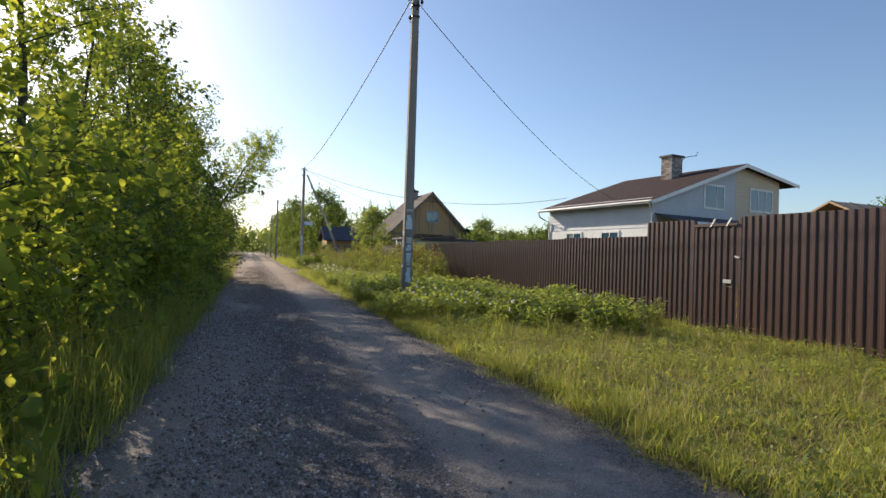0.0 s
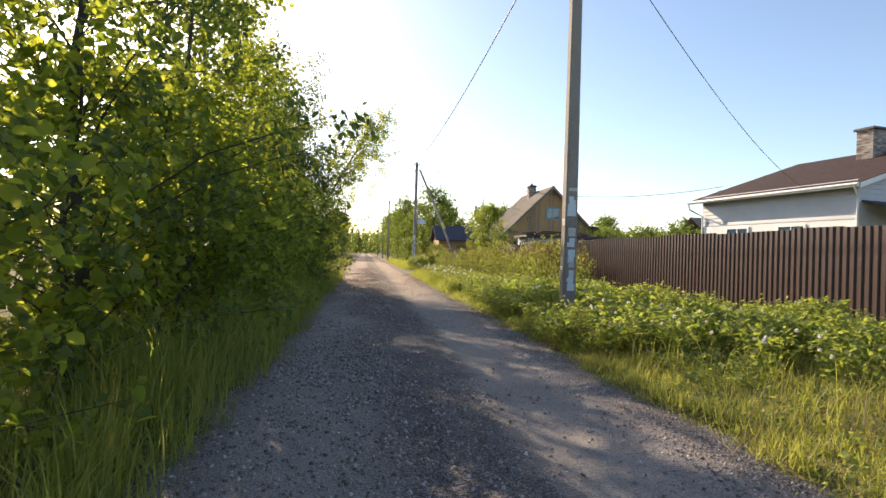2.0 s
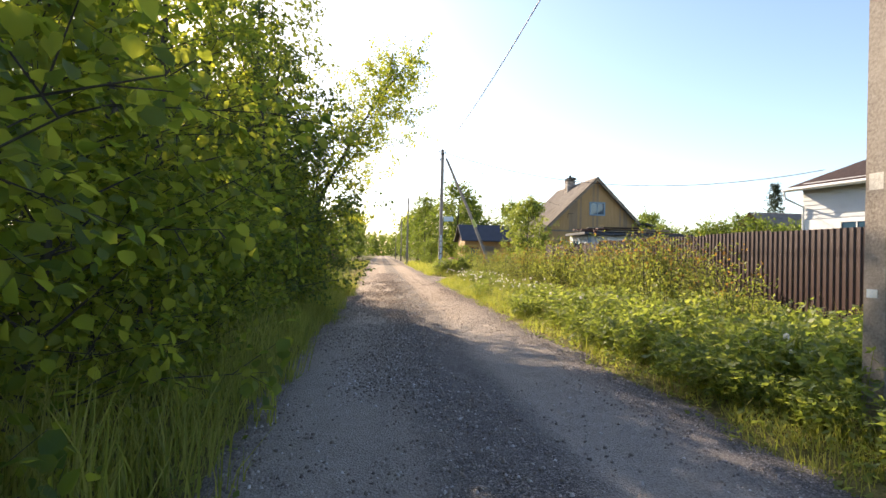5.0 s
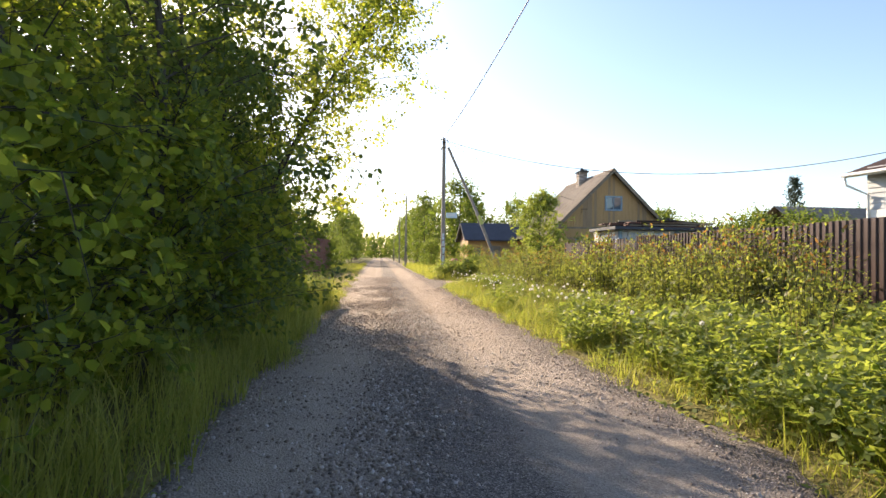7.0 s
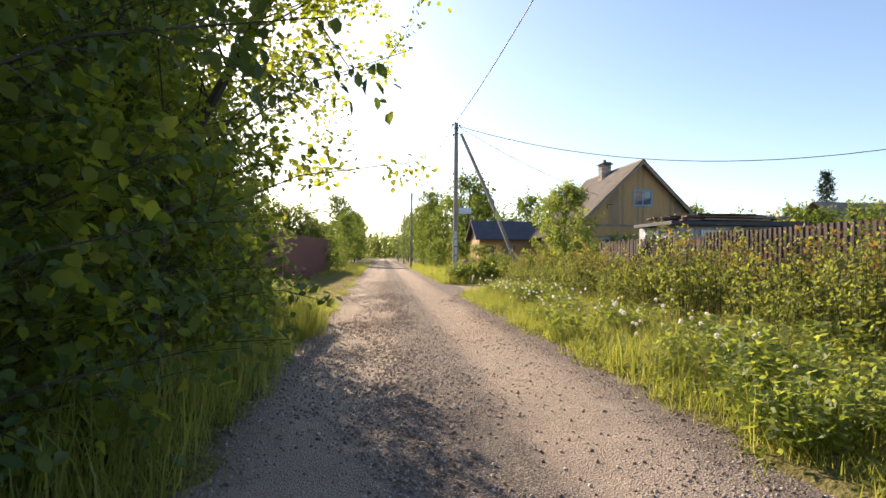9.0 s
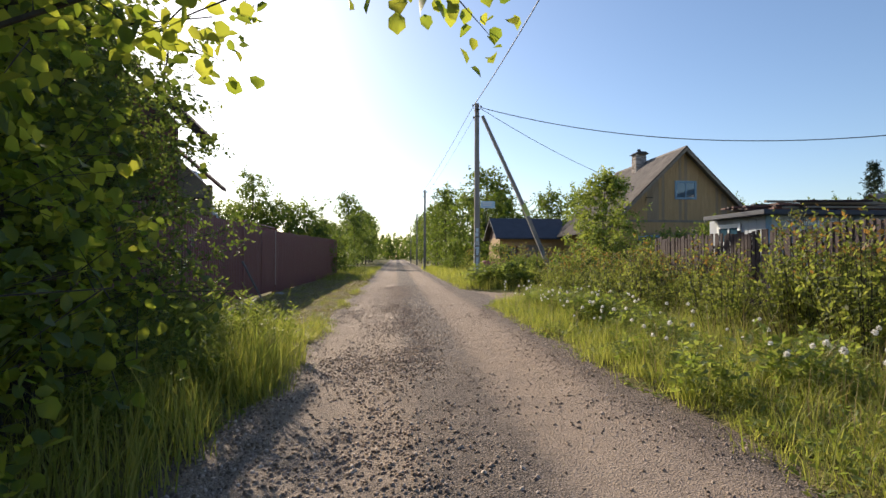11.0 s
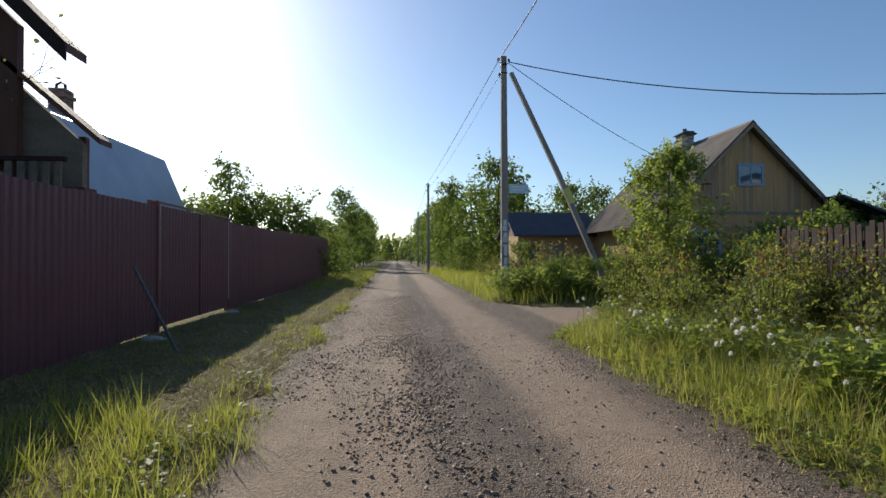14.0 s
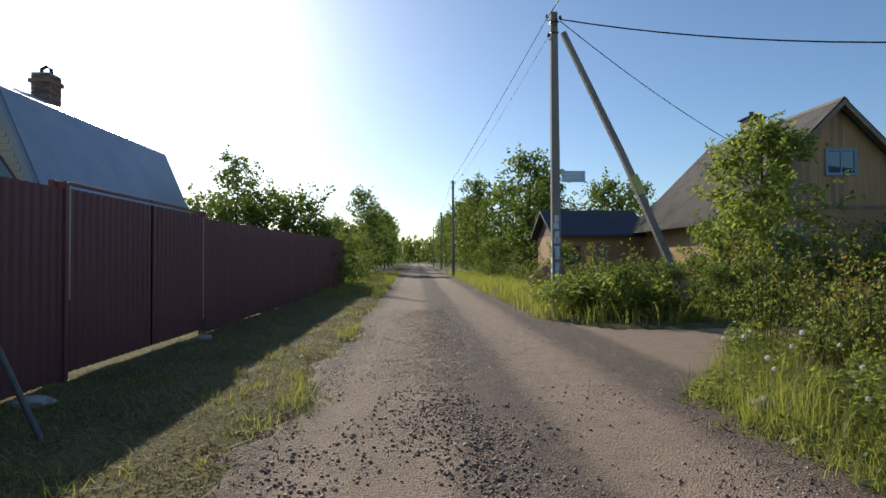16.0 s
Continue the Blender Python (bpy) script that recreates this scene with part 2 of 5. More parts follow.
    M["wire"] = simple("black_cable", (0.015, 0.015, 0.016), (0.03, 0.03, 0.03), 30.0, 0.6)
    M["dark_metal"] = simple("dark_metal", (0.03, 0.03, 0.032), (0.07, 0.065, 0.06), 20.0, 0.5, 0.6)
    M["old_steel"] = simple("dull_steel", (0.10, 0.10, 0.10), (0.2, 0.19, 0.185), 14.0, 0.6, 0.3)
    M["red_sheet"] = simple("faded_red_sheet", (0.32, 0.07, 0.08), (0.5, 0.15, 0.15), 5.0, 0.6)
    M["stone"] = simple("pale_stone", (0.3, 0.28, 0.26), (0.5, 0.48, 0.45), 9.0, 0.9)
    M["sign"] = simple("pale_blue_enamel", (0.40, 0.58, 0.70), (0.52, 0.68, 0.78), 6.0, 0.4)
    M["pink_cloth"] = simple("pink_plastic", (0.5, 0.12, 0.16), (0.62, 0.2, 0.22), 6.0, 0.5)
    m = Mat("window_glass", rough=0.03, spec=1.0)
    m.color((0.04, 0.09, 0.13))
    M["glass"] = m.m
    M["curtain"] = simple("pale_curtain", (0.5, 0.52, 0.52), (0.7, 0.7, 0.68), 12.0, 0.9, stretch=(6, 6, 0.5))
    return M


MATS = make_materials()


# ---------------------------------------------------------------- mesh helpers
def part(name, bm, material, parent=None, label=""):
    me = bpy.data.meshes.new(name)
    bm.to_mesh(me)
    bm.free()
    me.materials.append(MATS[material])
    ob = new(name, me)
    if parent:
        ob.parent = parent
    if label:
        ob["label"] = label
    return ob


def thing(name, at=(0, 0, 0), rz=0.0, label="", category="", group="", kind=""):
    ob = new(name)
    ob.matrix_basis = pose(*at, 0, 0, rz)
    return tagged(ob, label, category, group, kind)


def bm_box(x0, x1, y0, y1, z0, z1, bevel=0.0, bm=None):
    """A box between the limits, with rounded edges where bevel is given."""
    b = bmesh.new() if bm is None or bevel else bm
    vs = [b.verts.new((x, y, z)) for z in (z0, z1) for y in (y0, y1) for x in (x0, x1)]
    for f in ((0, 2, 3, 1), (4, 5, 7, 6), (0, 1, 5, 4), (2, 6, 7, 3), (0, 4, 6, 2), (1, 3, 7, 5)):
        b.faces.new([vs[i] for i in f])
    if bevel:
        bmesh.ops.bevel(b, geom=list(b.edges), offset=bevel, segments=1, affect="EDGES")
        if bm is not None:
            add_bm(bm, b)
            return bm
    return b


def add_bm(dst, src):
    idx = {v: dst.verts.new(v.co) for v in src.verts}
    for f in src.faces:
        dst.faces.new([idx[v] for v in f.verts])
    src.free()


def bm_tube(points, radii, sides=8, caps=True, bm=None):
    """A tapered tube through the points."""
    b = bm or bmesh.new()
    pts = [Vector(p) for p in points]
    rings = []
    for i, p in enumerate(pts):
        d = (pts[min(i + 1, len(pts) - 1)] - pts[max(i - 1, 0)]).normalized()
        a = d.orthogonal().normalized()
        c = d.cross(a)
        rings.append([b.verts.new(p + radii[i] * (math.cos(k * math.tau / sides) * a + math.sin(k * math.tau / sides) * c)) for k in range(sides)])
    for r0, r1 in zip(rings, rings[1:]):
        for k in range(sides):
            b.faces.new((r0[k], r0[(k + 1) % sides], r1[(k + 1) % sides], r1[k]))
    if caps:
        b.faces.new(rings[0][::-1])
        b.faces.new(rings[-1])
    return b


def bm_prism(outline, axis, a, b_, bm=None):
    """A polygon in the plane across axis ('x' or 'y'), drawn out from a to b_. Outline: (u, z)."""
    b = bm or bmesh.new()
    at = (lambda u, z, w: (w, u, z)) if axis == "x" else (lambda u, z, w: (u, w, z))
    lo = [b.verts.new(at(u, z, a)) for u, z in outline]
    hi = [b.verts.new(at(u, z, b_)) for u, z in outline]
    b.faces.new(lo)
    b.faces.new(hi[::-1])
    n = len(outline)
    for i in range(n):
        b.faces.new((lo[(i + 1) % n], lo[i], hi[i], hi[(i + 1) % n]))
    bmesh.ops.recalc_face_normals(b, faces=list(b.faces))
    return b


def bm_sheet(length, height, pitch=0.14, depth=0.021, thick=0.0012):
    """Ribbed sheet metal that stands in the yz-plane and runs along y from 0; ribs stand out to -x."""
    b = bmesh.new()
    prof, y = [], 0.0
    while y < length - 0.01:
        prof += [(y, 0.0), (y + 0.46 * pitch, 0.0), (y + 0.58 * pitch, -depth), (y + 0.88 * pitch, -depth)]
        y += pitch
    prof.append((length, 0.0))
    prof = [(min(u, length), d) for u, d in prof]
    for off in (0.0, thick):
        lo = [b.verts.new((d + off, u, 0)) for u, d in prof]
        hi = [b.verts.new((d + off, u, height)) for u, d in prof]
        for i in range(len(prof) - 1):
            if prof[i + 1][0] - prof[i][0] > 1e-5 or prof[i + 1][1] != prof[i][1]:
                b.faces.new((lo[i], lo[i + 1], hi[i + 1], hi[i]) if off else (lo[i + 1], lo[i], hi[i], hi[i + 1]))
    return b


def soup(name, verts, faces_idx, n_per, material, parent=None):
    """A mesh of many small alike pieces. verts: (n, k, 3); faces_idx: faces of one piece, all with n_per corners."""
    n, k, _ = verts.shape
    me = bpy.data.meshes.new(name)
    f = np.asarray(faces_idx)
    loops = (f.reshape(1, -1) + (np.arange(n) * k).reshape(-1, 1)).reshape(-1)
    me.vertices.add(n * k)
    me.vertices.foreach_set("co", verts.reshape(-1).astype(np.float32))
    me.loops.add(len(loops))
    me.loops.foreach_set("vertex_index", loops.astype(np.int32))
    me.polygons.add(n * len(f))
    me.polygons.foreach_set("loop_start", (np.arange(n * len(f)) * n_per).astype(np.int32))
    me.update(calc_edges=True)
    me.materials.append(MATS[material])
    ob = new(name, me)
    if parent:
        ob.parent = parent
    return ob


def unit(a):
    return a / np.maximum(np.linalg.norm(a, axis=1, keepdims=True), 1e-9)


def leaf_verts(P, D, N, L, W, fine=True):
    """Folded leaves: base points, directions, upper sides, lengths and widths."""
    D = unit(D)
    S = unit(np.cross(D, N))
    N = np.cross(S, D)
    L, W = L.reshape(-1, 1), W.reshape(-1, 1)
    if not fine:
        return np.stack([P, P + 0.45 * L * D + 0.5 * W * S + 0.12 * W * N, P + L * D, P + 0.45 * L * D - 0.5 * W * S + 0.12 * W * N], 1)
    up = 0.14 * W * N
    return np.stack([P, P + 0.25 * L * D + 0.42 * W * S + up, P + 0.65 * L * D + 0.45 * W * S + up - 0.04 * L * N, P + L * D - 0.12 * L * N,
                     P + 0.65 * L * D - 0.45 * W * S + up - 0.04 * L * N, P + 0.25 * L * D - 0.42 * W * S + up], 1)


FINE, KITE = [(0, 3, 2, 1), (0, 5, 4, 3)], [(0, 3, 2, 1)]


def leaves(name, P, D, N, L, W, material, parent=None, fine=True):
    return soup(name, leaf_verts(P, D, N, L, W, fine), FINE if fine else KITE, 4, material, parent)


def blades(name, P, H, W, lean, material, rng, parent=None):
    """Grass: bent, tapering blades; plain slivers where they are short."""
    n = len(P)
    a = rng.uniform(0, math.tau, n)
    S = np.stack([np.cos(a), np.sin(a), np.zeros(n)], 1)
    b = a + math.pi / 2 + rng.normal(0, 0.5, n)
    B = np.stack([np.cos(b), np.sin(b), np.zeros(n)], 1) * (lean * H)[:, None]
    up = np.stack([np.zeros(n), np.zeros(n), H], 1)
    w = (W * 0.5)[:, None]
    if H.mean() < 0.2:
        return soup(name, np.stack([P - S * w, P + S * w, P + up + B], 1), [(0, 1, 2)], 3, material, parent)
    V = np.stack([P - S * w, P + S * w, P + 0.55 * up + 0.3 * B + S * w * 0.75, P + up + B, P + 0.55 * up + 0.3 * B - S * w * 0.75], 1)
    return soup(name, V, [(0, 1, 2), (0, 2, 4), (2, 3, 4)], 3, material, parent)


# ---------------------------------------------------------------- the ground
ROAD_L, ROAD_R = -0.85, 2.5


def fbm(x, y, s=1.0, seed=0.0):
    return noise.noise(Vector((x * s + seed, y * s - seed, seed * 0.37)))


def road_edges(y):
    """The lane's ragged left and right edges."""
    w = 0.18 * fbm(0.5, y, 0.55, 7.0) + 0.20 * fbm(3.5, y, 1.9, 3.0) + 0.10 * fbm(6.5, y, 5.3, 23.0)
    v = 0.16 * fbm(9.5, y, 0.6, 17.0) + 0.14 * fbm(4.5, y, 2.1, 13.0) + 0.08 * fbm(8.5, y, 5.7, 29.0)
    return ROAD_L + w - 0.012 * max(0.0, y - 25), ROAD_R + v + 0.012 * max(0.0, y - 30)


def on_road(x, y, grow=0.0):
    """Is this place on the main road or on the side road?"""
    left, right = road_edges(y)
    if left - grow < x < right + grow:
        return True
    low = 35.3 - max(0.0, 5.2 - x) * 1.1
    high = 37.2 + max(0.0, 3.8 - x) * 2.0
    return 2.0 < x < 16 and low - grow < y + 0.12 * fbm(x, y, 1.5, 1.0) < high + grow


def ground_z(x, y):
    z = 0.03 * fbm(x, y, 0.7) + 0.015 * fbm(x, y, 3.0, 5.0)
    if on_road(x, y, 0.1):
        return z * 0.3 - 0.05
    return z + 0.04


def build_ground():
    xs = sorted(set([-600, -300, -150, -80, -45, -30, -22] + [round(-16 + 0.8 * i, 2) for i in range(13)] + [round(-5.6 + 0.2 * i, 2) for i in range(72)]
                    + [9.2, 10, 11, 12, 13, 14, 15, 16, 18, 20, 24, 30, 40, 60, 100, 200, 350, 600]))
    ys = sorted(set([-300, -120, -60, -30, -15, -8] + [round(-4 + 0.25 * i, 2) for i in range(200)] + [47 + 1.5 * i for i in range(30)] + [100, 120, 150, 200, 300, 450, 700, 1200]))
    me = bpy.data.meshes.new("ground")
    verts = [(x, y, ground_z(x, y)) for y in ys for x in xs]
    w = len(xs)
    faces = [(j * w + i, j * w + i + 1, (j + 1) * w + i + 1, (j + 1) * w + i) for j in range(len(ys) - 1) for i in range(w - 1)]
    me.from_pydata(verts, [], faces)
    me.materials.append(MATS["turf"])
    me.polygons.foreach_set("use_smooth", [True] * len(me.polygons))
    return tagged(new("ground", me), "turf and bare earth on either side of a lane", "ground", kind="structure")


def road_z(x, y):
    """Two wheel tracks, a loose crown between them and shallow potholes."""
    c = (x - 0.75)
    tracks = -0.025 * (math.exp(-((c - 0.72) / 0.3) ** 2) + math.exp(-((c + 0.78) / 0.3) ** 2))
    crown = math.exp(-((c + 0.13) / 0.42) ** 2)
    rough = fbm(x, y * 0.6, 4.5, 31.0) * (0.008 + 0.014 * crown) + fbm(x, y, 9.0, 37.0) * (0.004 + 0.008 * crown)
    return 0.012 + tracks + 0.012 * fbm(x, y, 2.2, 2.0) + 0.01 * fbm(x, y * 0.4, 0.9, 9.0) + rough


def build_road():
    me = bpy.data.meshes.new("road")
    xs = [round(-1.75 + 0.06 * i, 3) for i in range(90)]
    ys = [round(-4 + 0.3 * i, 3) for i in range(20)] + [round(2.0 + 0.07 * i, 3) for i in range(490)] + [round(36.3 + 0.3 * i, 3) for i in range(20)] + [42.3 + 0.9 * i for i in range(60)] + [97, 105, 120, 140, 170, 210, 270]
    verts = []
    for y in ys:
        left, right = road_edges(y)
        for x in xs:
            out = max(left - x, x - right, 0.0)
            verts.append((x, y, road_z(x, y) - 0.16 * out))
    w = len(xs)
    faces = [(j * w + i, j * w + i + 1, (j + 1) * w + i + 1, (j + 1) * w + i) for j in range(len(ys) - 1) for i in range(w - 1)]
    me.from_pydata(verts, [], faces)
    me.materials.append(MATS["road"])
    me.polygons.foreach_set("use_smooth", [True] * len(me.polygons))
    tagged(new("road", me), "unpaved lane of packed earth and crushed grey stone", "road", kind="structure")
    me = bpy.data.meshes.new("side_road")
    xs = [2.2 + 0.15 * i for i in range(70)]
    ys = [31.5 + 0.15 * i for i in range(60)]
    verts = [(x, y, 0.008 + 0.012 * fbm(x, y, 1.7, 4.0) - (0.0 if on_road(x, y) else 0.10)) for y in ys for x in xs]
    w = len(xs)
    me.from_pydata(verts, [], [(j * w + i, j * w + i + 1, (j + 1) * w + i + 1, (j + 1) * w + i) for j in range(len(ys) - 1) for i in range(w - 1)])
    me.materials.append(MATS["road"])
    me.polygons.foreach_set("use_smooth", [True] * len(me.polygons))
    tagged(new("side_road", me), "sandy side lane that turns off between the verges", "road", kind="structure")


build_ground()
build_road()


# ---------------------------------------------------------------- fences
def sheet_fence():
    """Brown ribbed fence along the right verge, with a wicket gate, taller at its near end."""
    X = 8.3
    f = thing("metal_fence", (X, 0, 0), label="brown ribbed sheet-metal fence standing in a weedy verge", category="fence")
    low = bm_sheet(1.12, 1.86)
    low_ob = part("sheet", low, "fence_brown", f)
    low_ob.location = (0, 9.48, 0.02)
    n = 0
    y = 9.48 + 1.12
    while y < 28.4:
        o = new("sheet", low_ob.data)
        o.parent = f
        o.location = (0, y, 0.02 + 0.02 * math.sin(n * 1.7))
        y, n = y + 1.12, n + 1
    tall_ob = part("sheet", bm_sheet(1.12, 2.13), "fence_brown", f)
    tall_ob.location = (0, 5.96, 0.05)
    wide = part("sheet", bm_sheet(1.26, 2.13), "fence_brown", f)
    wide.location = (0, 8.24, 0.05)
    y = 7.08 - 2.24
    while y > -3:
        o = new("sheet", tall_ob.data)
        o.parent = f
        o.location = (0, y, 0.04 + 0.012 * math.sin(y * 3))
        y -= 1.12
    for z in (0.45, 1.55):
        part("rail", bm_box(0.004, 0.044, -3, 7.0, z, z + 0.03, 0.003), "fence_brown", f)
        part("rail", bm_box(0.004, 0.044, 8.3, 28.4, z, z + 0.03, 0.003), "fence_brown", f)
    for y in (-1.5, 1.0, 3.5, 5.9, 9.42, 12, 14.5, 17, 19.5, 22, 24.5, 27, 28.45):
        part("post", bm_box(0.046, 0.106, y - 0.03, y + 0.03, -0.3, 2.0 if y < 10 else 1.8, 0.004), "fence_brown", f)
    g = thing("wicket_gate", (X, 0, 0), label="brown sheet-metal wicket gate, shut, with a steel lock plate", category="gate")
    sh = part("gate_sheet", bm_sheet(0.98, 2.02), "fence_brown", g)
    sh.location = (-0.01, 7.16, 0.06)
    for y in (7.12, 8.20):
        part("gate_post", bm_box(-0.012, 0.068, y - 0.035, y + 0.035, -0.2, 2.16, 0.006), "fence_brown", g)
    part("gate_bar", bm_box(-0.05, -0.028, 7.15, 8.17, 2.02, 2.07, 0.004), "fence_brown", g)
    lock = part("lock_plate", bm_box(-0.045, -0.036, 7.26, 7.44, 0.96, 1.03, 0.003), "zinc", g, "bright steel lock plate")
    part("door_handle", bm_tube([(-0.04, 7.30, 0.90), (-0.085, 7.30, 0.90), (-0.085, 7.20, 0.89)], [0.009] * 3), "dark_metal", lock, "dark lever handle")
    part("hinge_plate", bm_prism([(7.10, 1.42), (7.20, 1.44), (7.20, 1.47), (7.10, 1.46)], "x", -0.05, -0.036), "zinc", g, "bright steel plate")
    for y in (7.36, 7.72):
        part("bracket", bm_prism([(y, 2.02), (y + 0.035, 2.02), (y - 0.07, 2.17), (y - 0.105, 2.17)], "x", -0.055, -0.048), "white_paint", g, "white metal bracket")


def picket_fence():
    f = thing("picket_fence", (8.3, 0, 0), label="weathered brown board fence with gaps between the boards", category="fence")
    rng = random.Random(4)
    slat = None
    y = 28.62
    while y < 35.0:
        h = 1.78 + rng.uniform(-0.05, 0.05)
        if slat is None:
            b = bm_box(-0.011, 0.011, -0.05, 0.05, 0, 1.0)
            slat = part("slat", b, "slat_brown", f)
            o = slat
        else:
            o = new("slat", slat.data)
            o.parent = f
        o.matrix_basis = Matrix.Translation((rng.uniform(-0.004, 0.004), y, 0.03)) @ Euler((radians(rng.uniform(-1.2, 1.2)), 0, 0)).to_matrix().to_4x4() @ Matrix.Diagonal((1, 1, h, 1))
        y += 0.132
    for i in range(32):                      # along the side lane
        o = new("slat", slat.data)
        o.parent = f
        o.matrix_basis = Matrix.Translation((0.1 + i * 0.132, 35.05, 0.03)) @ Euler((0, 0, radians(90))).to_matrix().to_4x4() @ Matrix.Diagonal((1, 1, 1.72 + rng.uniform(-0.05, 0.05), 1))
    for z in (0.5, 1.45):
        part("rail", bm_box(0.014, 0.06, 28.5, 35.0, z, z + 0.07, 0.004), "slat_brown", f)
        part("rail", bm_box(0.02, 4.3, 35.066, 35.11, z, z + 0.07, 0.004), "slat_brown", f)
    for y in (30.6, 32.8, 34.9):
        part("post", bm_box(0.062, 0.15, y - 0.045, y + 0.045, -0.2, 1.75, 0.005), "slat_brown", f)


def maroon_fence():
    X = -3.72
    f = thing("metal_fence", (X, 0, 0), label="dark maroon ribbed sheet-metal fence with a gap beneath it", category="fence")
    base = part("sheet", bm_sheet(1.17, 2.05, 0.13, 0.02), "fence_maroon", f)
    spots = [24.3 + 1.15 * i for i in range(8)] + [37.2 + 1.15 * i for i in range(16)]
    for i, y in enumerate(spots):
        o = base if i == 0 else new("sheet", base.data)
        o.parent = f
        # the ribs face the lane
        o.matrix_basis = Matrix.Translation((0, y + 1.16, 0.045 + 0.015 * math.sin(i * 2.1))) @ Euler((0, 0, math.pi)).to_matrix().to_4x4() @ Matrix.Diagonal((1, 1, 1 + max(0.0, y - 38) * 0.008, 1))
    for z in (0.5, 1.75):
        part("rail", bm_box(-0.05, -0.005, 24.3, 33.3, z, z + 0.035, 0.003), "fence_maroon", f)
        part("rail", bm_box(-0.05, -0.005, 37.4, 55.7, z, z + 0.035, 0.003), "fence_maroon", f)
    for y in (24.5, 27, 29.5, 33.42, 37.3, 40, 43, 46, 49, 52, 55.6):
        part("post", bm_box(-0.12, -0.055, y - 0.035, y + 0.035, -0.3, 2.2, 0.005), "fence_maroon", f)
    g = thing("double_gate", (X, 0, 0), label="maroon sheet-metal double gate, shut, rust on its posts", category="gate")
    for y in (33.5, 35.34):
        leaf = part("gate_leaf", bm_sheet(1.86, 2.0, 0.13, 0.02), "fence_maroon", g)
        leaf.matrix_basis = Matrix.Translation((0.012, y + 1.84, 0.12)) @ Euler((0, 0, math.pi)).to_matrix().to_4x4()
        part("gate_frame", bm_box(-0.03, 0.008, y, y + 1.78, 2.16, 2.20, 0.004), "fence_maroon", leaf.parent)
    for y in (33.45, 37.18):
        part("gate_post", bm_box(-0.05, 0.05, y - 0.03, y + 0.03, -0.2, 2.18, 0.006), "fence_maroon", g)
    part("jamb_strip", bm_box(0.03, 0.036, 37.10, 37.14, 0.3, 2.1, 0.0), "zinc", g, "bright worn steel edge")
    part("jamb_strip", bm_box(0.03, 0.036, 33.50, 33.52, 0.9, 2.15, 0.0), "zinc", g, "bright worn steel edge")
    p = thing("steel_pipe", (-2.6, 31.54, 0), label="grey steel pipe driven slantwise into the ground below a fence", category="pipe")
    part("pipe", bm_tube([(0.02, 0, -0.06), (-0.60, 0.08, 1.13)], [0.022, 0.022], 10), "old_steel", p)


# ---------------------------------------------------------------- poles and cables
def bm_pole(h, w0, w1):
    b = bmesh.new()
    rings = []
    for i in range(6):
        z = -0.6 + (h + 0.6) * i / 5
        w = (w0 + (w1 - w0) * i / 5) / 2
        d = w * 0.92
        rings.append([b.verts.new((x, y, z)) for x, y in ((-w, -d * 0.8), (-w * 0.8, -d), (w * 0.8, -d), (w, -d * 0.8), (w, d * 0.8), (w * 0.8, d), (-w * 0.8, d), (-w, d * 0.8))])
    for r0, r1 in zip(rings, rings[1:]):
        for k in range(8):
            b.faces.new((r0[k], r0[(k + 1) % 8], r1[(k + 1) % 8], r1[k]))
    b.faces.new(rings[0][::-1])
    b.faces.new(rings[-1])
    return b


def insulator(at, parent):
    b = bm_tube([(0, 0, 0), (0, 0, 0.03), (0, 0, 0.035), (0, 0, 0.07), (0, 0, 0.09)], [0.035, 0.045, 0.028, 0.035, 0.015], 8)
    o = part("insulator", b, "dark_metal", parent)
    o.location = at
    part("hook", bm_tube([(at[0] * 0.4, at[1] * 0.4, at[2] - 0.06), (at[0], at[1], at[2] - 0.07), (at[0], at[1], at[2] + 0.01)], [0.01] * 3, 6), "dark_metal", parent)


def utility_pole(x, y, h, label, papers=True, rz=0.0, tilt=(0, 0)):
    p = thing("utility_pole", (x, y, 0), label=label, category="utility pole", group="poles along the lane")
    p.matrix_basis = pose(x, y, 0, tilt[0], tilt[1], rz)
    part("shaft", bm_pole(h, 0.24, 0.165), "concrete", p)
    for dx, dy, z in ((-0.16, 0.02, h - 0.12), (0.16, -0.02, h - 0.16), (-0.14, -0.05, h - 0.62), (0.02, -0.16, h - 0.3)):
        insulator((dx, dy, z), p)
    for z in (h - 0.28, h - 0.55):
        part("clamp_band", bm_box(-0.098, 0.098, -0.092, 0.092, z, z + 0.04, 0.004), "dark_metal", p)
    if papers:
        rng = random.Random(int(x * 10 + y))
        for i in range(26):
            z = 0.6 + 0.085 * i + rng.uniform(0, 0.05) + (0.35 if i > 20 else 0)
            face = rng.choice((-1, -1, -1, 1))
            w, hh = rng.uniform(0.08, 0.17), rng.uniform(0.06, 0.17)
            u = rng.uniform(-0.02, 0.02)
            d = 0.12 - 0.0085 * z
            if rng.random() < 0.8:
                b = bm_box(u - w / 2, u + w / 2, -d * 0.94 - 0.004, -d * 0.94 + 0.004, z, z + hh)
            else:
                b = bm_box(face * d - 0.004, face * d + 0.004, u - w * 0.4, u + w * 0.4, z, z + hh)
            part("pasted_notice", b, rng.choice(("paper", "limewash", "paper")), p, "torn paper notice pasted on concrete")
    return p


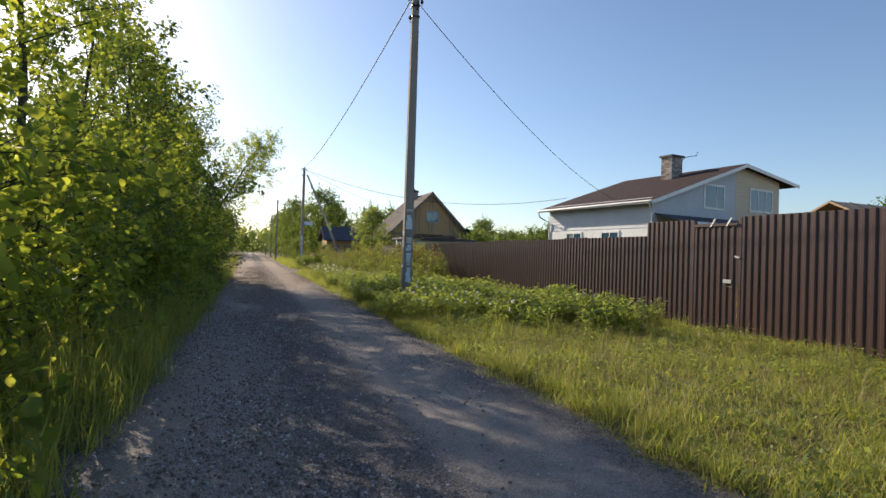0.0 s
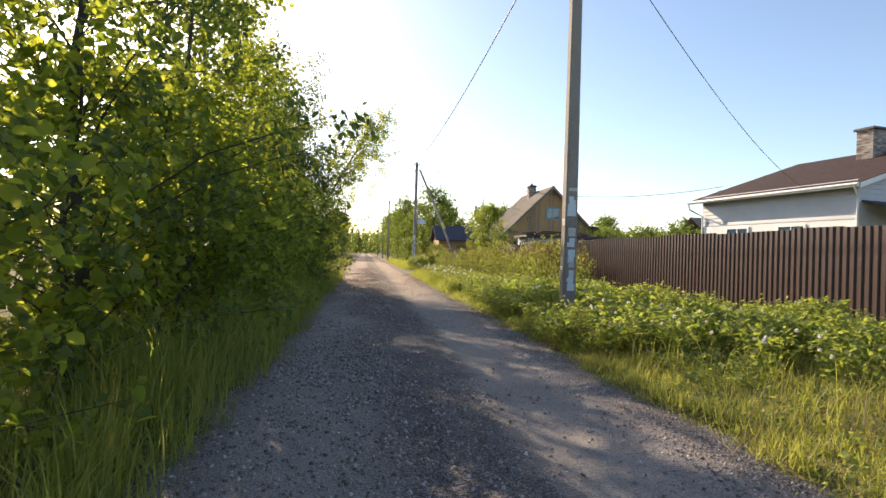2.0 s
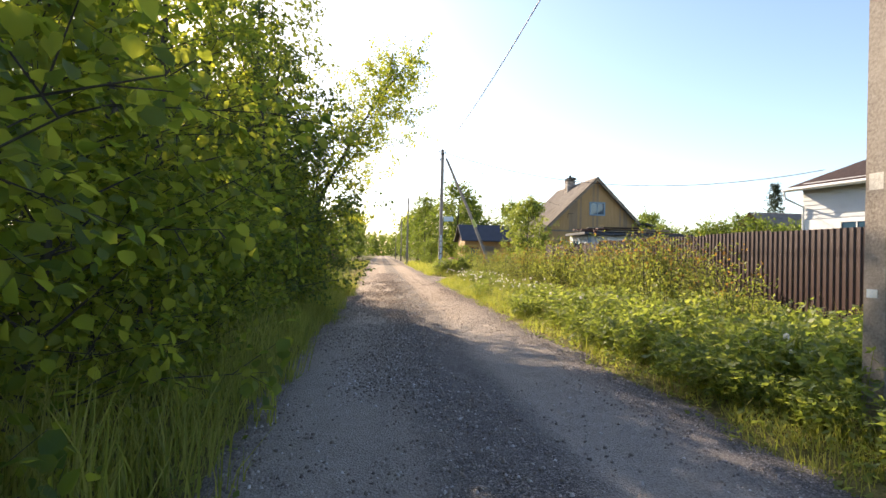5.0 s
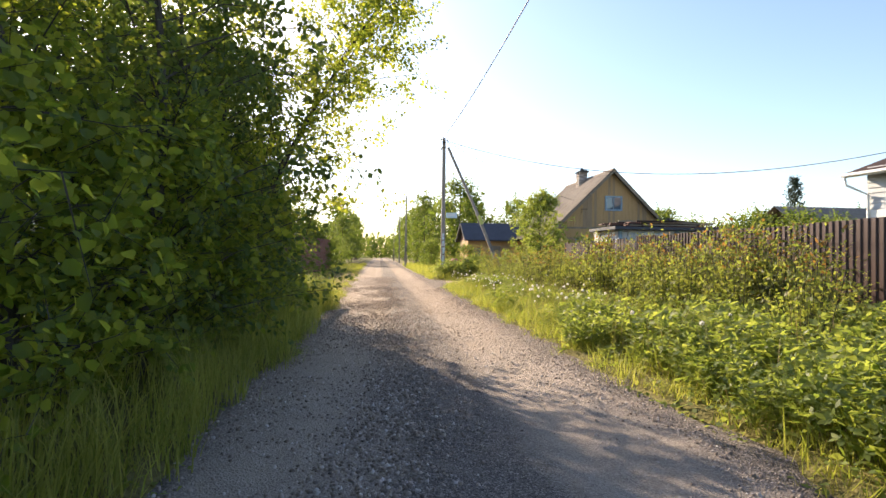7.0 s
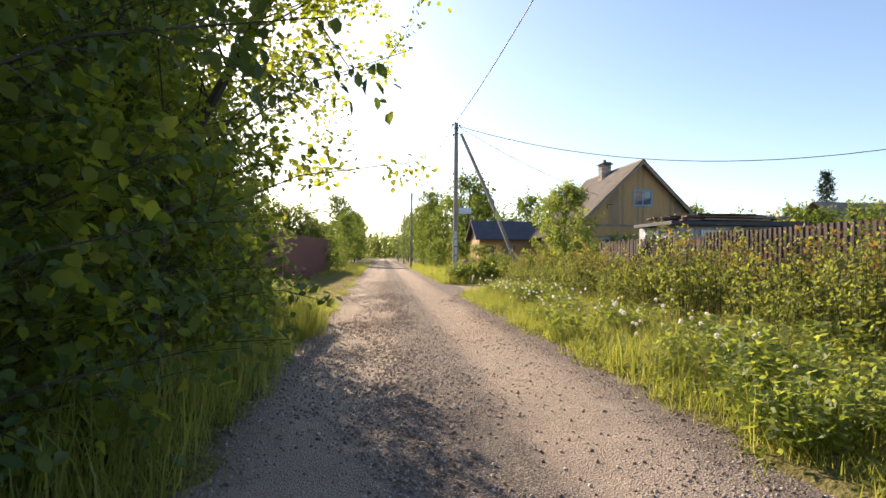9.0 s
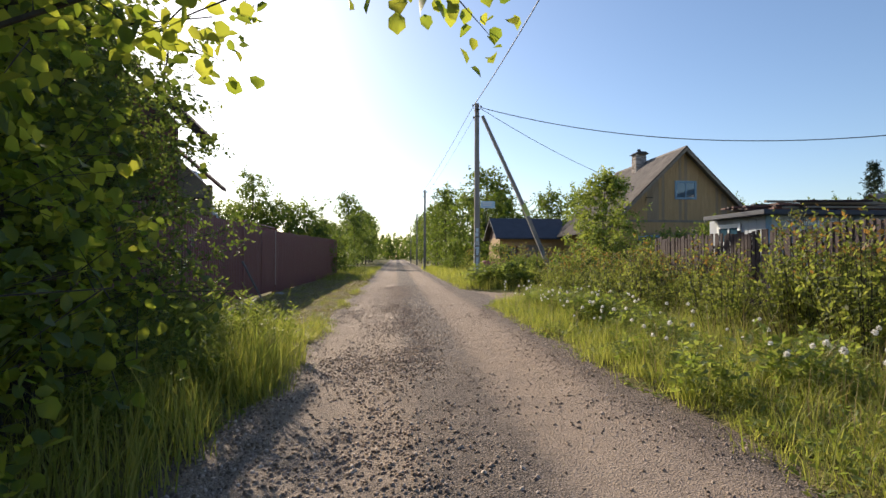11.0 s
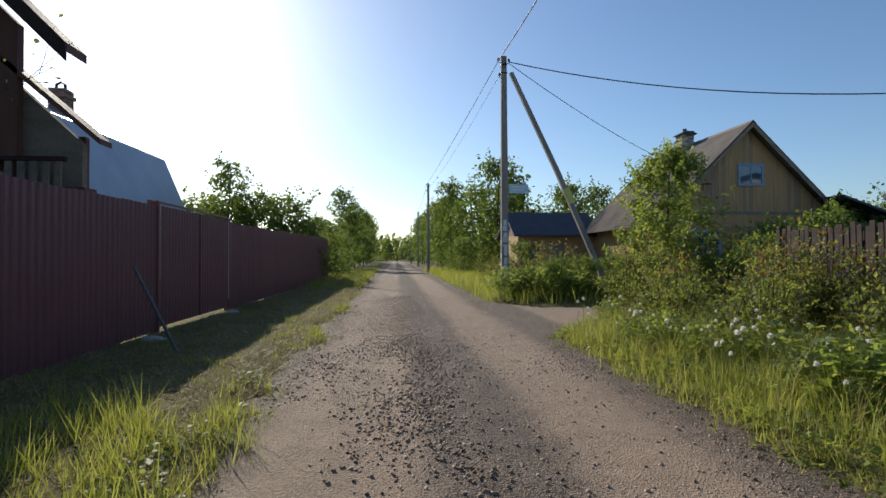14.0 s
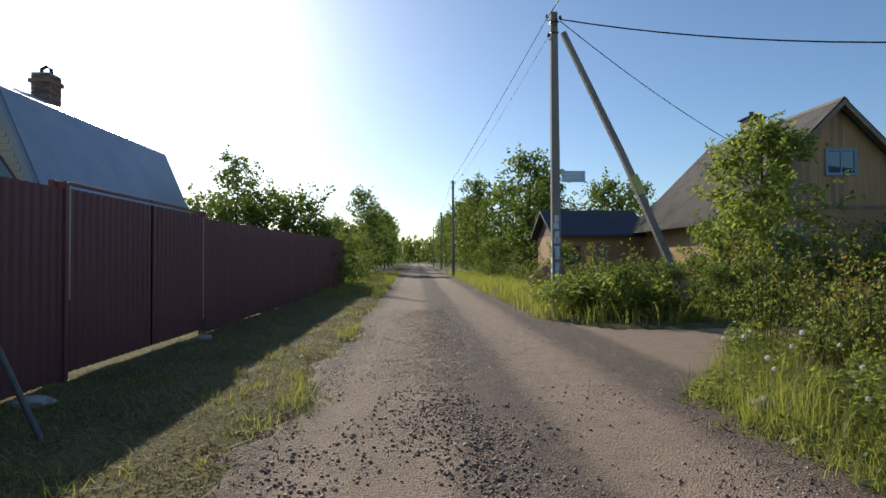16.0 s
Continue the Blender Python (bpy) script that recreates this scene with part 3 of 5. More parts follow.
def cable(a, b, sag, r=0.012, label="black overhead cable between poles"):
    cu = bpy.data.curves.new("cable", "CURVE")
    cu.dimensions = "3D"
    sp = cu.splines.new("POLY")
    n = 24
    sp.points.add(n)
    for i in range(n + 1):
        s = i / n
        q = Vector(a).lerp(Vector(b), s)
        q.z -= sag * 4 * s * (1 - s)
        sp.points[i].co = (*q, 1)
    cu.bevel_depth, cu.bevel_resolution = r, 1
    cu.materials.append(MATS["wire"])
    return tagged(new("cable", cu), label, "cable", "overhead cables")


def build_poles():
    utility_pole(3.62, 12.52, 7.7, "tall square concrete utility pole pasted with paper notices")
    p = utility_pole(3.55, 40.55, 7.5, "concrete utility pole with a diagonal brace and a blue street sign")
    b = bm_tube([(0.22, -0.05, 6.98), (1.6, -0.25, 3.9), (3.0, -0.45, 0.5), (3.25, -0.5, -0.1)], [0.085, 0.1, 0.115, 0.12], 4)
    part("brace", b, "concrete", p, "diagonal concrete brace")
    part("brace_notice", bm_tube([(1.85, -0.29, 3.36), (2.05, -0.32, 2.9)], [0.125, 0.128], 4), "tape", p, "yellow notice wrapped round the brace")
    s = part("street_sign", bm_box(0.13, 0.72, -0.13, -0.115, 3.22, 3.50, 0.003), "sign", p, "pale blue enamel street sign")
    for z, x0, x1 in ((3.40, 0.2, 0.62), (3.31, 0.22, 0.6)):
        part("lettering", bm_box(x0, x1, -0.136, -0.131, z, z + 0.045), "white_paint", s, "white line of lettering")
    for y, x in ((68.7, 2.95), (96.5, 3.3), (125, 3.2)):
        utility_pole(x, y, 7.5, "concrete utility pole standing in weeds far along the lane", papers=False)
    A, B = (3.62, 12.52), (3.55, 40.55)
    cable((A[0] - .16, A[1], 7.5), (B[0] - .16, B[1], 7.38), 0.55, 0.016)
    cable((A[0] - .16, A[1], 7.5), (2.9, -18, 7.4), 0.5)
    cable((A[0] + .16, A[1], 7.45), (19.6, 25.0, 4.75), 0.6, 0.010, "black service cable to a house")
    cable((B[0] + .16, B[1], 7.34), (20.6, 31.6, 5.6), 1.3, 0.016, "black service cable to a house")
    cable((B[0] + .16, B[1], 7.30), (13.0, 46.5, 5.0), 0.25, 0.011, "black service cable to a house")
    cable((B[0] - .16, B[1], 7.38), (2.8, 68.7, 7.38), 0.12)
    cable((B[0] - .14, B[1], 6.9), (2.85, 68.7, 6.9), 0.25, 0.006, "thin overhead wire between poles")
    cable((2.8, 68.7, 7.38), (3.15, 96.5, 7.38), 0.45)


# ---------------------------------------------------------------- houses
def lap_boards(parent, name, axis, at, face, u0, u1, z_lo, z_hi, pitch, material, limit=None, thick=0.03):
    """Lapped siding, one board a course. limit(z): the wall's ends at that height."""
    z = z_lo
    while z < z_hi - 0.02:
        a, b = limit(z + pitch) if limit else (u0, u1)
        if b - a > 0.1:
            if axis == "x":          # wall across x, runs along y
                o = bm_prism([(0, 0), (face * thick, 0), (face * 0.002, pitch), (0, pitch)], "y", a, b)
                bmesh.ops.translate(o, verts=list(o.verts), vec=(at, 0, z))
            else:
                o = bm_prism([(0, 0), (face * thick, 0), (face * 0.002, pitch), (0, pitch)], "x", a, b)
                bmesh.ops.translate(o, verts=list(o.verts), vec=(0, at, z))
            part(name, o, material, parent)
        z += pitch


def window_unit(parent, axis, at, face, u0, u1, z0, z1, frame_mat="white_paint", bars=(0.5,), curtain=True):
    """A window with frame, sashes and glass, set on a wall."""
    def bx(a, b, za, zb, d0, d1, bev=0.0):
        lo, hi = sorted((at + face * d0, at + face * d1))
        return bm_box(lo, hi, a, b, za, zb, bev) if axis == "x" else bm_box(a, b, lo, hi, za, zb, bev)
    w = part("window", bx(u0, u1, z0, z1, 0.004, 0.010), "curtain" if curtain else "dark_wood", parent, "window with glass and a painted frame")
    part("pane", bx(u0 + 0.03, u1 - 0.03, z0 + 0.03, z1 - 0.03, 0.016, 0.022), "glass", w)
    t = 0.07
    for a, b, za, zb in ((u0 - t, u0 + 0.03, z0 - t, z1 + t), (u1 - 0.03, u1 + t, z0 - t, z1 + t), (u0 + 0.03, u1 - 0.03, z1 - 0.03, z1 + t), (u0 + 0.03, u1 - 0.03, z0 - t, z0 + 0.03)):
        part("window_frame", bx(a, b, za, zb, 0.002, 0.05, 0.004), frame_mat, w)
    for f in bars:
        c = u0 + (u1 - u0) * f
        part("mullion", bx(c - 0.025, c + 0.025, z0 + 0.03, z1 - 0.03, 0.012, 0.04), frame_mat, w)
    return w


def brick_stack(parent, x, y, z0, z1, w, d, bmat, name="chimney"):
    """A chimney of single bricks round a mortar core, with a cap."""
    c = part(name, bm_box(x - w / 2 + 0.012, x + w / 2 - 0.012, y - d / 2 + 0.012, y + d / 2 - 0.012, z0, z1), "mortar", parent, "brick chimney with a metal cap")
    mesh, k, z = {}, 0, z0
    while z < z1 - 0.06:
        for side in range(4):
            span = w if side < 2 else d
            n = max(1, round(span / 0.26))
            bl = span / n
            for i in range(n):
                u = -span / 2 + (i + 0.5) * bl + (0.5 * bl if (k % 2 and i < n - 1) else 0)
                key = (side < 2, round(bl, 3))
                if key not in mesh:
                    b = bm_box(-bl / 2 + 0.006, bl / 2 - 0.006, -0.03, 0.03, 0, 0.066) if side < 2 else bm_box(-0.03, 0.03, -bl / 2 + 0.006, bl / 2 - 0.006, 0, 0.066)
                    me = bpy.data.meshes.new("brick")
                    b.to_mesh(me)
                    b.free()
                    me.materials.append(MATS[bmat])
                    mesh[key] = me
                o = new("brick", mesh[key])
                o.parent = c
                o.location = ((x + u, y - d / 2 + 0.028, z), (x + u, y + d / 2 - 0.028, z), (x - w / 2 + 0.028, y + u, z), (x + w / 2 - 0.028, y + u, z))[side]
        z, k = z + 0.078, k + 1
    return c


def white_house():
    h = thing("white_house", label="white-sided two-storey house with a brown shingle roof", category="house")
    h.matrix_basis = Matrix.Translation((19.8, 22.4, 0)) @ Euler((0, 0, radians(8))).to_matrix().to_4x4() @ Matrix.Translation((-19.8, -22.4, 0))
    X0, X1, Y0, Y1 = 19.8, 31.2, 22.4, 30.7
    EL, ER, RX, RZ = 4.68, 6.55, 27.2, 7.2        # eaves, ridge
    def top(x):
        return EL + (x - X0) * (RZ - EL) / (RX - X0) if x < RX else RZ - (x - RX) * (RZ - ER) / (X1 + 1.2 - RX)
    outline = [(X0, 0), (X1, 0), (X1, top(X1) - 0.06), (RX, RZ - 0.06), (X0, EL - 0.06)]
    part("wall", bm_prism(outline, "y", Y0, Y1), "siding", h)
    def lim(z):
        if z < EL - 0.1:
            return X0, 26.8
        return max(X0, X0 + (z + 0.1 - EL) * (RX - X0) / (RZ - EL)), 26.8
    def lim2(z):
        return (26.82 if z < RZ - 0.3 else RX), (X1 if z < 6.5 else max(RX, RX + (RZ - 0.1 - z) * (X1 + 1.2 - RX) / (RZ - ER)))
    lap_boards(h, "siding_board", "y", Y0, -1, 0, 0, 1.4, 6.9, 0.2, "siding", lim)
    lap_boards(h, "siding_board", "y", Y0, -1, 0, 0, 1.4, 6.9, 0.2, "siding_warm", lim2)
    lap_boards(h, "siding_board", "x", X0, -1, Y0, Y1, 3.15, EL - 0.1, 0.2, "siding")
    part("plinth_wall", bm_box(X0 - 0.06, X0 - 0.002, Y0, Y1, 1.2, 3.1, 0.004), "white_paint", h, "painted block wall of the ground floor")
    # roof: two slopes, the far end hipped
    b = bmesh.new()
    P = [(X0 - 0.55, Y0 - 0.45, EL - 0.15), (X0 - 0.55, Y1 + 0.5, EL - 0.15), (RX, Y0 - 0.45, RZ + 0.08), (RX, Y1 + 0.5, RZ + 0.08), (X1 + 1.4, Y0 - 0.45, ER - 0.05), (X1 + 1.4, Y1 + 0.5, ER - 0.05)]
    v = [b.verts.new(p) for p in P]
    w = [b.verts.new((p[0], p[1], p[2] - 0.14)) for p in P]
    for f in ((0, 2, 3, 1), (2, 4, 5, 3)):
        b.faces.new([v[i] for i in f])
        b.faces.new([w[i] for i in f[::-1]])
    for i, j in ((0, 2), (2, 4), (4, 5), (5, 3), (3, 1), (1, 0)):
        b.faces.new((v[j], v[i], w[i], w[j]))
    bmesh.ops.recalc_face_normals(b, faces=list(b.faces))
    part("roof", b, "shingle", h, "brown shingle roof with a white verge board")
    part("eave_board", bm_box(X0 - 0.60, X0 - 0.56, Y0 - 0.45, Y1 + 0.5, EL - 0.32, EL - 0.14, 0.004), "white_paint", h)
    part("gutter", bm_tube([(X0 - 0.65, Y0 - 0.45, EL - 0.2), (X0 - 0.65, Y1 + 0.5, EL - 0.24)], [0.05, 0.05], 8), "white_paint", h)
    part("downpipe", bm_tube([(X0 - 0.65, Y0 - 0.3, EL - 0.22), (X0 - 0.35, Y0 - 0.2, EL - 0.5), (X0 - 0.1, Y0 - 0.08, EL - 0.75), (X0 - 0.1, Y0 - 0.08, 1.0)], [0.045] * 4, 8), "white_paint", h)
    part("downpipe", bm_tube([(X0 - 0.65, Y1 + 0.4, EL - 0.22), (X0 - 0.6, Y1 + 0.35, EL - 0.6), (X0 - 0.1, Y1 - 0.1, EL - 1.0), (X0 - 0.1, Y1 - 0.1, 1.0)], [0.045] * 4, 8), "white_paint", h)
    for a, z_a, c, z_c in ((X0 - 0.55, EL - 0.15, RX, RZ + 0.08), (RX, RZ + 0.08, X1 + 1.4, ER - 0.05)):
        part("verge_board", bm_prism([(a, z_a - 0.22), (c, z_c - 0.22), (c, z_c - 0.02), (a, z_a - 0.02)], "y", Y0 - 0.49, Y0 - 0.455), "white_paint", h)
    window_unit(h, "y", Y0 - 0.012, -1, 24.0, 25.7, 4.5, 5.8, "white_paint", (0.62,))
    window_unit(h, "y", Y0 - 0.012, -1, 28.2, 30.4, 4.6, 5.9, "white_paint", (0.35, 0.7))
    window_unit(h, "x", X0 - 0.062, -1, 24.6, 25.9, 2.0, 2.95, "white_paint", (0.5,))
    window_unit(h, "x", X0 - 0.062, -1, 27.6, 28.9, 2.0, 2.95, "white_paint", (0.5,))
    # porch roof
    b = bm_prism([(Y0 - 1.9, 3.35), (Y0 - 0.02, 3.85), (Y0 - 0.02, 3.92), (Y0 - 1.9, 3.42)], "x", X0 + 0.2, 27.4)
    part("porch_roof", b, "dark_roof", h, "dark lean-to porch roof")
    part("porch_fascia", bm_box(X0 + 0.2, 27.4, Y0 - 1.96, Y0 - 1.91, 3.24, 3.44, 0.004), "white_paint", h)
    for x in (X0 + 0.35, 23.6, 27.2):
        part("porch_post", bm_box(x - 0.06, x + 0.06, Y0 - 1.85, Y0 - 1.73, 0, 3.3, 0.006), "white_paint", h)
    c = brick_stack(h, 25.6, 25.9, 6.3, 8.0, 1.0, 0.8, "brick_pale")
    part("chimney_cap", bm_box(25.0, 26.2, 25.4, 26.4, 8.0, 8.12, 0.01), "dark_metal", c, "dark sheet-metal cap")
    part("antenna", bm_tube([(26.05, 25.9, 7.6), (26.9, 25.9, 8.2), (28.0, 25.9, 8.45), (28.05, 25.9, 8.7)], [0.025] * 4, 6), "dark_metal", h, "bent antenna mast")


def bm_wave_roof(u0, z0, u1, z1, y0, y1, pitch=0.15, amp=0.022, ylow=None):
    """A corrugated slope: from (u0, z0) at the eave to (u1, z1) at the ridge, waves across y."""
    b = bmesh.new()
    n = int((y1 - y0) / (pitch / 4))
    nx, nz = -(z1 - z0), (u1 - u0)
    l = math.hypot(nx, nz)
    nx, nz = nx / l, nz / l
    if nz < 0:
        nx, nz = -nx, -nz
    rows = []
    for i in range(n + 1):
        y = y0 + (y1 - y0) * i / n
        d = amp * math.sin(y / pitch * math.tau)
        rows.append([b.verts.new((u + nx * (d + o), y, z + nz * (d + o))) for o in (0.0, -0.03) for u, z in ((u0, z0), (u1, z1))])
    for r0, r1 in zip(rows, rows[1:]):
        b.faces.new((r0[0], r1[0], r1[1], r0[1]))
        b.faces.new((r0[2], r0[3], r1[3], r1[2]))
        b.faces.new((r0[0], r0[2], r1[2], r1[0]))
    bmesh.ops.recalc_face_normals(b, faces=list(b.faces))
    for f in b.faces:
        f.smooth = True
    return b


def ochre_house():
    h = thing("wooden_house", label="faded ochre board house under a grey corrugated gable roof", category="house")
    RX, RZ, Y0, Y1, half, EZ = 14.55, 6.68, 44.6, 52.2, 3.65, 2.75
    sl = (RZ - EZ) / 4.0
    h.matrix_basis = Matrix.Translation((15.47, 45.68, 0)) @ Matrix.Scale(1.058, 4) @ Matrix.Translation((-RX, -Y0 + 0.45, 0))
    part("wall", bm_prism([(RX - half, 0), (RX + half, 0), (RX + half, RZ - sl * half - 0.1), (RX, RZ - 0.1), (RX - half, RZ - sl * half - 0.1)], "y", Y0, Y1), "ochre", h)
    rng = random.Random(8)
    x = RX - half
    while x < RX + half - 0.05:                  # upright boards of the gable
        zt = RZ - sl * max(abs(x - RX), abs(x + 0.15 - RX)) - 0.12
        zb = 3.0 + rng.uniform(-0.01, 0.01)
        if zt > zb + 0.1:
            part("gable_board", bm_box(x + 0.005, x + 0.147, Y0 - 0.03 - rng.uniform(0, 0.006), Y0 - 0.002, zb, zt), "ochre" if rng.random() < 0.7 or zb > 6 else "ochre_grey", h)
        x += 0.15
    z = 0.3
    while z < 2.9:
        part("wall_board", bm_box(RX - half, RX + half, Y0 - 0.022, Y0 - 0.002, z, z + 0.142), "ochre_grey" if rng.random() < 0.4 else "ochre", h)
        z += 0.15
    part("belt_board", bm_box(RX - half - 0.02, RX + half + 0.02, Y0 - 0.055, Y0 - 0.032, 2.92, 3.04, 0.004), "old_wood", h)
    for s in (-1, 1):
        part("roof_slope", bm_wave_roof(RX + s * 4.3, RZ - sl * 4.3, RX, RZ, Y0 - 0.45, Y1 + 0.4), "slate", h, "grey corrugated roofing sheets, lichen-stained")
        part("barge_board", bm_prism([(RX, RZ - 0.24), (RX + s * 4.25, RZ - sl * 4.25 - 0.24), (RX + s * 4.25, RZ - sl * 4.25 - 0.05), (RX, RZ - 0.05)], "y", Y0 - 0.46, Y0 - 0.43), "old_wood", h)
    part("ridge_cap", bm_prism([(RX - 0.16, RZ - 0.11), (RX, RZ + 0.05), (RX + 0.16, RZ - 0.11), (RX, RZ + 0.01)], "y", Y0 - 0.46, Y1 + 0.4), "slate", h)
    window_unit(h, "y", Y0 - 0.034, -1, 14.2, 15.2, 4.15, 4.95, "blue_trim", (0.5,))
    window_unit(h, "y", Y0 - 0.024, -1, 12.3, 13.3, 1.1, 2.2, "blue_trim", (0.5,))
    c = brick_stack(h, 14.2, 48.6, 6.0, 7.1, 0.62, 0.55, "brick_pale")
    part("chimney_cap", bm_prism([(13.78, 7.1), (14.62, 7.1), (14.4, 7.24), (14.0, 7.24)], "y", 48.2, 49.0), "dark_metal", c, "sheet-metal chimney cap")
    part("cowl", bm_tube([(14.2, 48.6, 7.2), (14.2, 48.6, 7.42)], [0.09, 0.1], 8), "dark_metal", c)
    part("bracket", bm_tube([(12.6, Y0 - 0.1, 3.9), (12.6, Y0 - 0.1, 4.15), (12.95, Y0 - 0.1, 4.15)], [0.02] * 3, 6), "dark_metal", h, "bent iron bracket on the gable")
    # lean-to on the far flank
    part("lean_to_roof", bm_prism([(17.6, 3.5), (20.6, 2.5), (20.6, 2.58), (17.6, 3.6)], "y", 43.2, 46.5), "dark_roof", h)
    part("lean_to_wall", bm_box(18.5, 20.4, 43.5, 46.3, 0, 2.5), "ochre_grey", h)


def dark_roof_cabin():
    h = thing("cabin", label="low ochre cabin with a dark felt roof", category="shed")
    part("wall", bm_box(7.15, 11.6, 54.0, 58.0, 0, 2.55, 0.01), "ochre", h)
    part("roof", bm_prism([(53.5, 2.42), (56.0, 3.85), (58.5, 2.42), (58.5, 2.52), (56.0, 3.97), (53.5, 2.52)], "x", 6.8, 11.95), "dark_roof", h, "dark felt gable roof")
    part("gable", bm_prism([(54.0, 2.55), (58.0, 2.55), (56.0, 3.75)], "x", 7.16, 11.58), "dark_wood", h)
    part("door", bm_box(8.9, 9.8, 53.94, 53.99, 0.1, 2.05, 0.005), "old_wood", h, "grey plank door")
    window_unit(h, "y", 53.99, -1, 7.5, 8.3, 1.1, 1.9, "dark_wood", (0.5,))


def flat_shed():
    h = thing("shed", label="pale sheet-clad shed with timber piled on its flat roof", category="shed")
    X0, X1, Y0, Y1 = 8.75, 13.0, 30.7, 32.9
    part("wall", bm_box(X0, X1, Y0, Y1, 0, 2.2, 0.01), "pale_wall", h)
    x = X0
    while x < X1 - 0.1:
        part("wall_sheet", bm_box(x + 0.006, x + 0.29, Y0 - 0.018, Y0 - 0.002, 0.1, 2.17), "pale_wall", h)
        x += 0.3
    y = Y0
    while y < Y1 - 0.1:
        part("wall_sheet", bm_box(X0 - 0.018, X0 - 0.002, y + 0.006, y + 0.29, 0.1, 2.17), "pale_wall", h)
        y += 0.3
    for x in (X0 - 0.03, 10.9):
        part("corner_strip", bm_box(x, x + 0.14, Y0 - 0.04, Y0 - 0.02, 0, 2.2, 0.003), "blue_trim", h, "blue painted corner strip")
    part("roof", bm_box(X0 - 0.3, X1 + 0.3, Y0 - 0.35, Y1 - 0.2, 2.2, 2.31, 0.01), "dark_roof", h, "flat dark roof")
    window_unit(h, "y", Y0 - 0.02, -1, 9.6, 10.4, 1.5, 2.0, "white_paint", (0.5,))
    window_unit(h, "x", X0 - 0.02, -1, 31.6, 32.4, 1.6, 2.0, "white_paint", (0.5,))
    rng = random.Random(3)
    for i in range(58):
        x = rng.uniform(X0 - 0.2, X1 - 2.6)
        y = rng.uniform(Y0 - 0.2, Y1 - 0.6)
        l = rng.uniform(1.4, 2.8)
        layer = i // 12
        w = rng.uniform(0.08, 0.2)
        p = tagged(part("plank", bm_box(0, l, -w / 2, w / 2, 0, 0.045, 0.003), rng.choice(("old_wood", "dark_wood", "slat_brown"))), "weathered plank lying on the shed roof", "plank", "timber on the shed roof")
        p.matrix_basis = pose(x, y, 2.31 + layer * 0.046, 0, 0, rng.uniform(-8, 8))


def mansard_house():
    h = thing("mansard_house", label="house with a blue-grey mansard roof and brick chimney", category="house")
    XB, ZB, Y0, Y1 = -12.0, 6.4, 43.6, 53.4
    xe, ze, xr, zr = -10.5, 2.8, -15.3, 8.0
    xl, xle = 2 * xr - XB, 2 * xr - xe
    prof = [(xe - 0.3, 0), (xe - 0.3, ze), (XB - 0.15, ZB - 0.1), (xr, zr - 0.12), (xl + 0.15, ZB - 0.1), (xle + 0.3, ze), (xle + 0.3, 0)]
    part("wall", bm_prism(prof, "y", Y0, Y1 - 0.3), "siding", h)
    lap_boards(h, "siding_board", "y", Y0, -1, 0, 0, 2.0, 6.0, 0.2, "siding_warm", lambda z: (-19.5, min(xe - 0.4, xe - 0.4 + (ze - z) * 1.5 / 3.5 if z > ze else xe - 0.4)))
    for a, za, c, zc in ((xe, ze, XB, ZB), (XB, ZB, xr, zr), (xr, zr, xl, ZB), (xl, ZB, xle, ze)):
        nx, nz = (za - zc), (c - a)
        l = math.hypot(nx, nz)
        nx, nz = -nx / l * 0.05, -nz / l * 0.05
        y = Y0 - 0.25
        while y < Y1:
            y2 = min(y + 1.14, Y1 + 0.1)
            part("roof_sheet", bm_prism([(a, za), (c, zc), (c + nx, zc + nz), (a + nx, za + nz)], "y", y + 0.003, y2 - 0.003), "blue_roof", h)
            y = y2
        part("verge_strip", bm_prism([(a, za + 0.05), (c, zc + 0.05), (c, zc - 0.16), (a, za - 0.16)], "y", Y0 - 0.3, Y0 - 0.26), "blue_roof", h)
    w = part("window", bm_prism([(-12.75, 3.7), (-11.55, 3.7), (-12.75, 5.5)], "y", Y0 - 0.05, Y0 - 0.034), "dark_wood", h, "dark three-cornered attic window")
    part("pane", bm_prism([(-12.69, 3.76), (-11.66, 3.76), (-12.69, 5.3)], "y", Y0 - 0.06, Y0 - 0.052), "glass", w)
    mid = Y0 + 4.6
    part("roof_strip", bm_prism([(xe + 0.02, ze), (XB + 0.02, ZB), (XB + 0.045, ZB + 0.015), (xe + 0.045, ze + 0.015)], "y", mid, mid + 0.35), "rust_roof", h, "tan flashing strip down the roof")
    part("ridge_cap", bm_prism([(xr - 0.2, zr - 0.03), (xr, zr + 0.06), (xr + 0.2, zr - 0.03), (xr, zr + 0.02)], "y", Y0 - 0.3, Y1 + 0.1), "rust_roof", h)
    c = brick_stack(h, -14.6, 49.2, 7.3, 8.75, 0.7, 0.7, "brick")
    part("chimney_crown", bm_box(-15.02, -14.18, 48.78, 49.62, 8.35, 8.5, 0.01), "brick", c)
    part("cowl", bm_tube([(-14.8, 49.2, 8.7), (-14.78, 49.2, 8.98), (-14.6, 49.2, 9.1), (-14.42, 49.2, 8.98), (-14.4, 49.2, 8.7)], [0.06] * 5, 6), "dark_metal", c, "arched metal cowl")


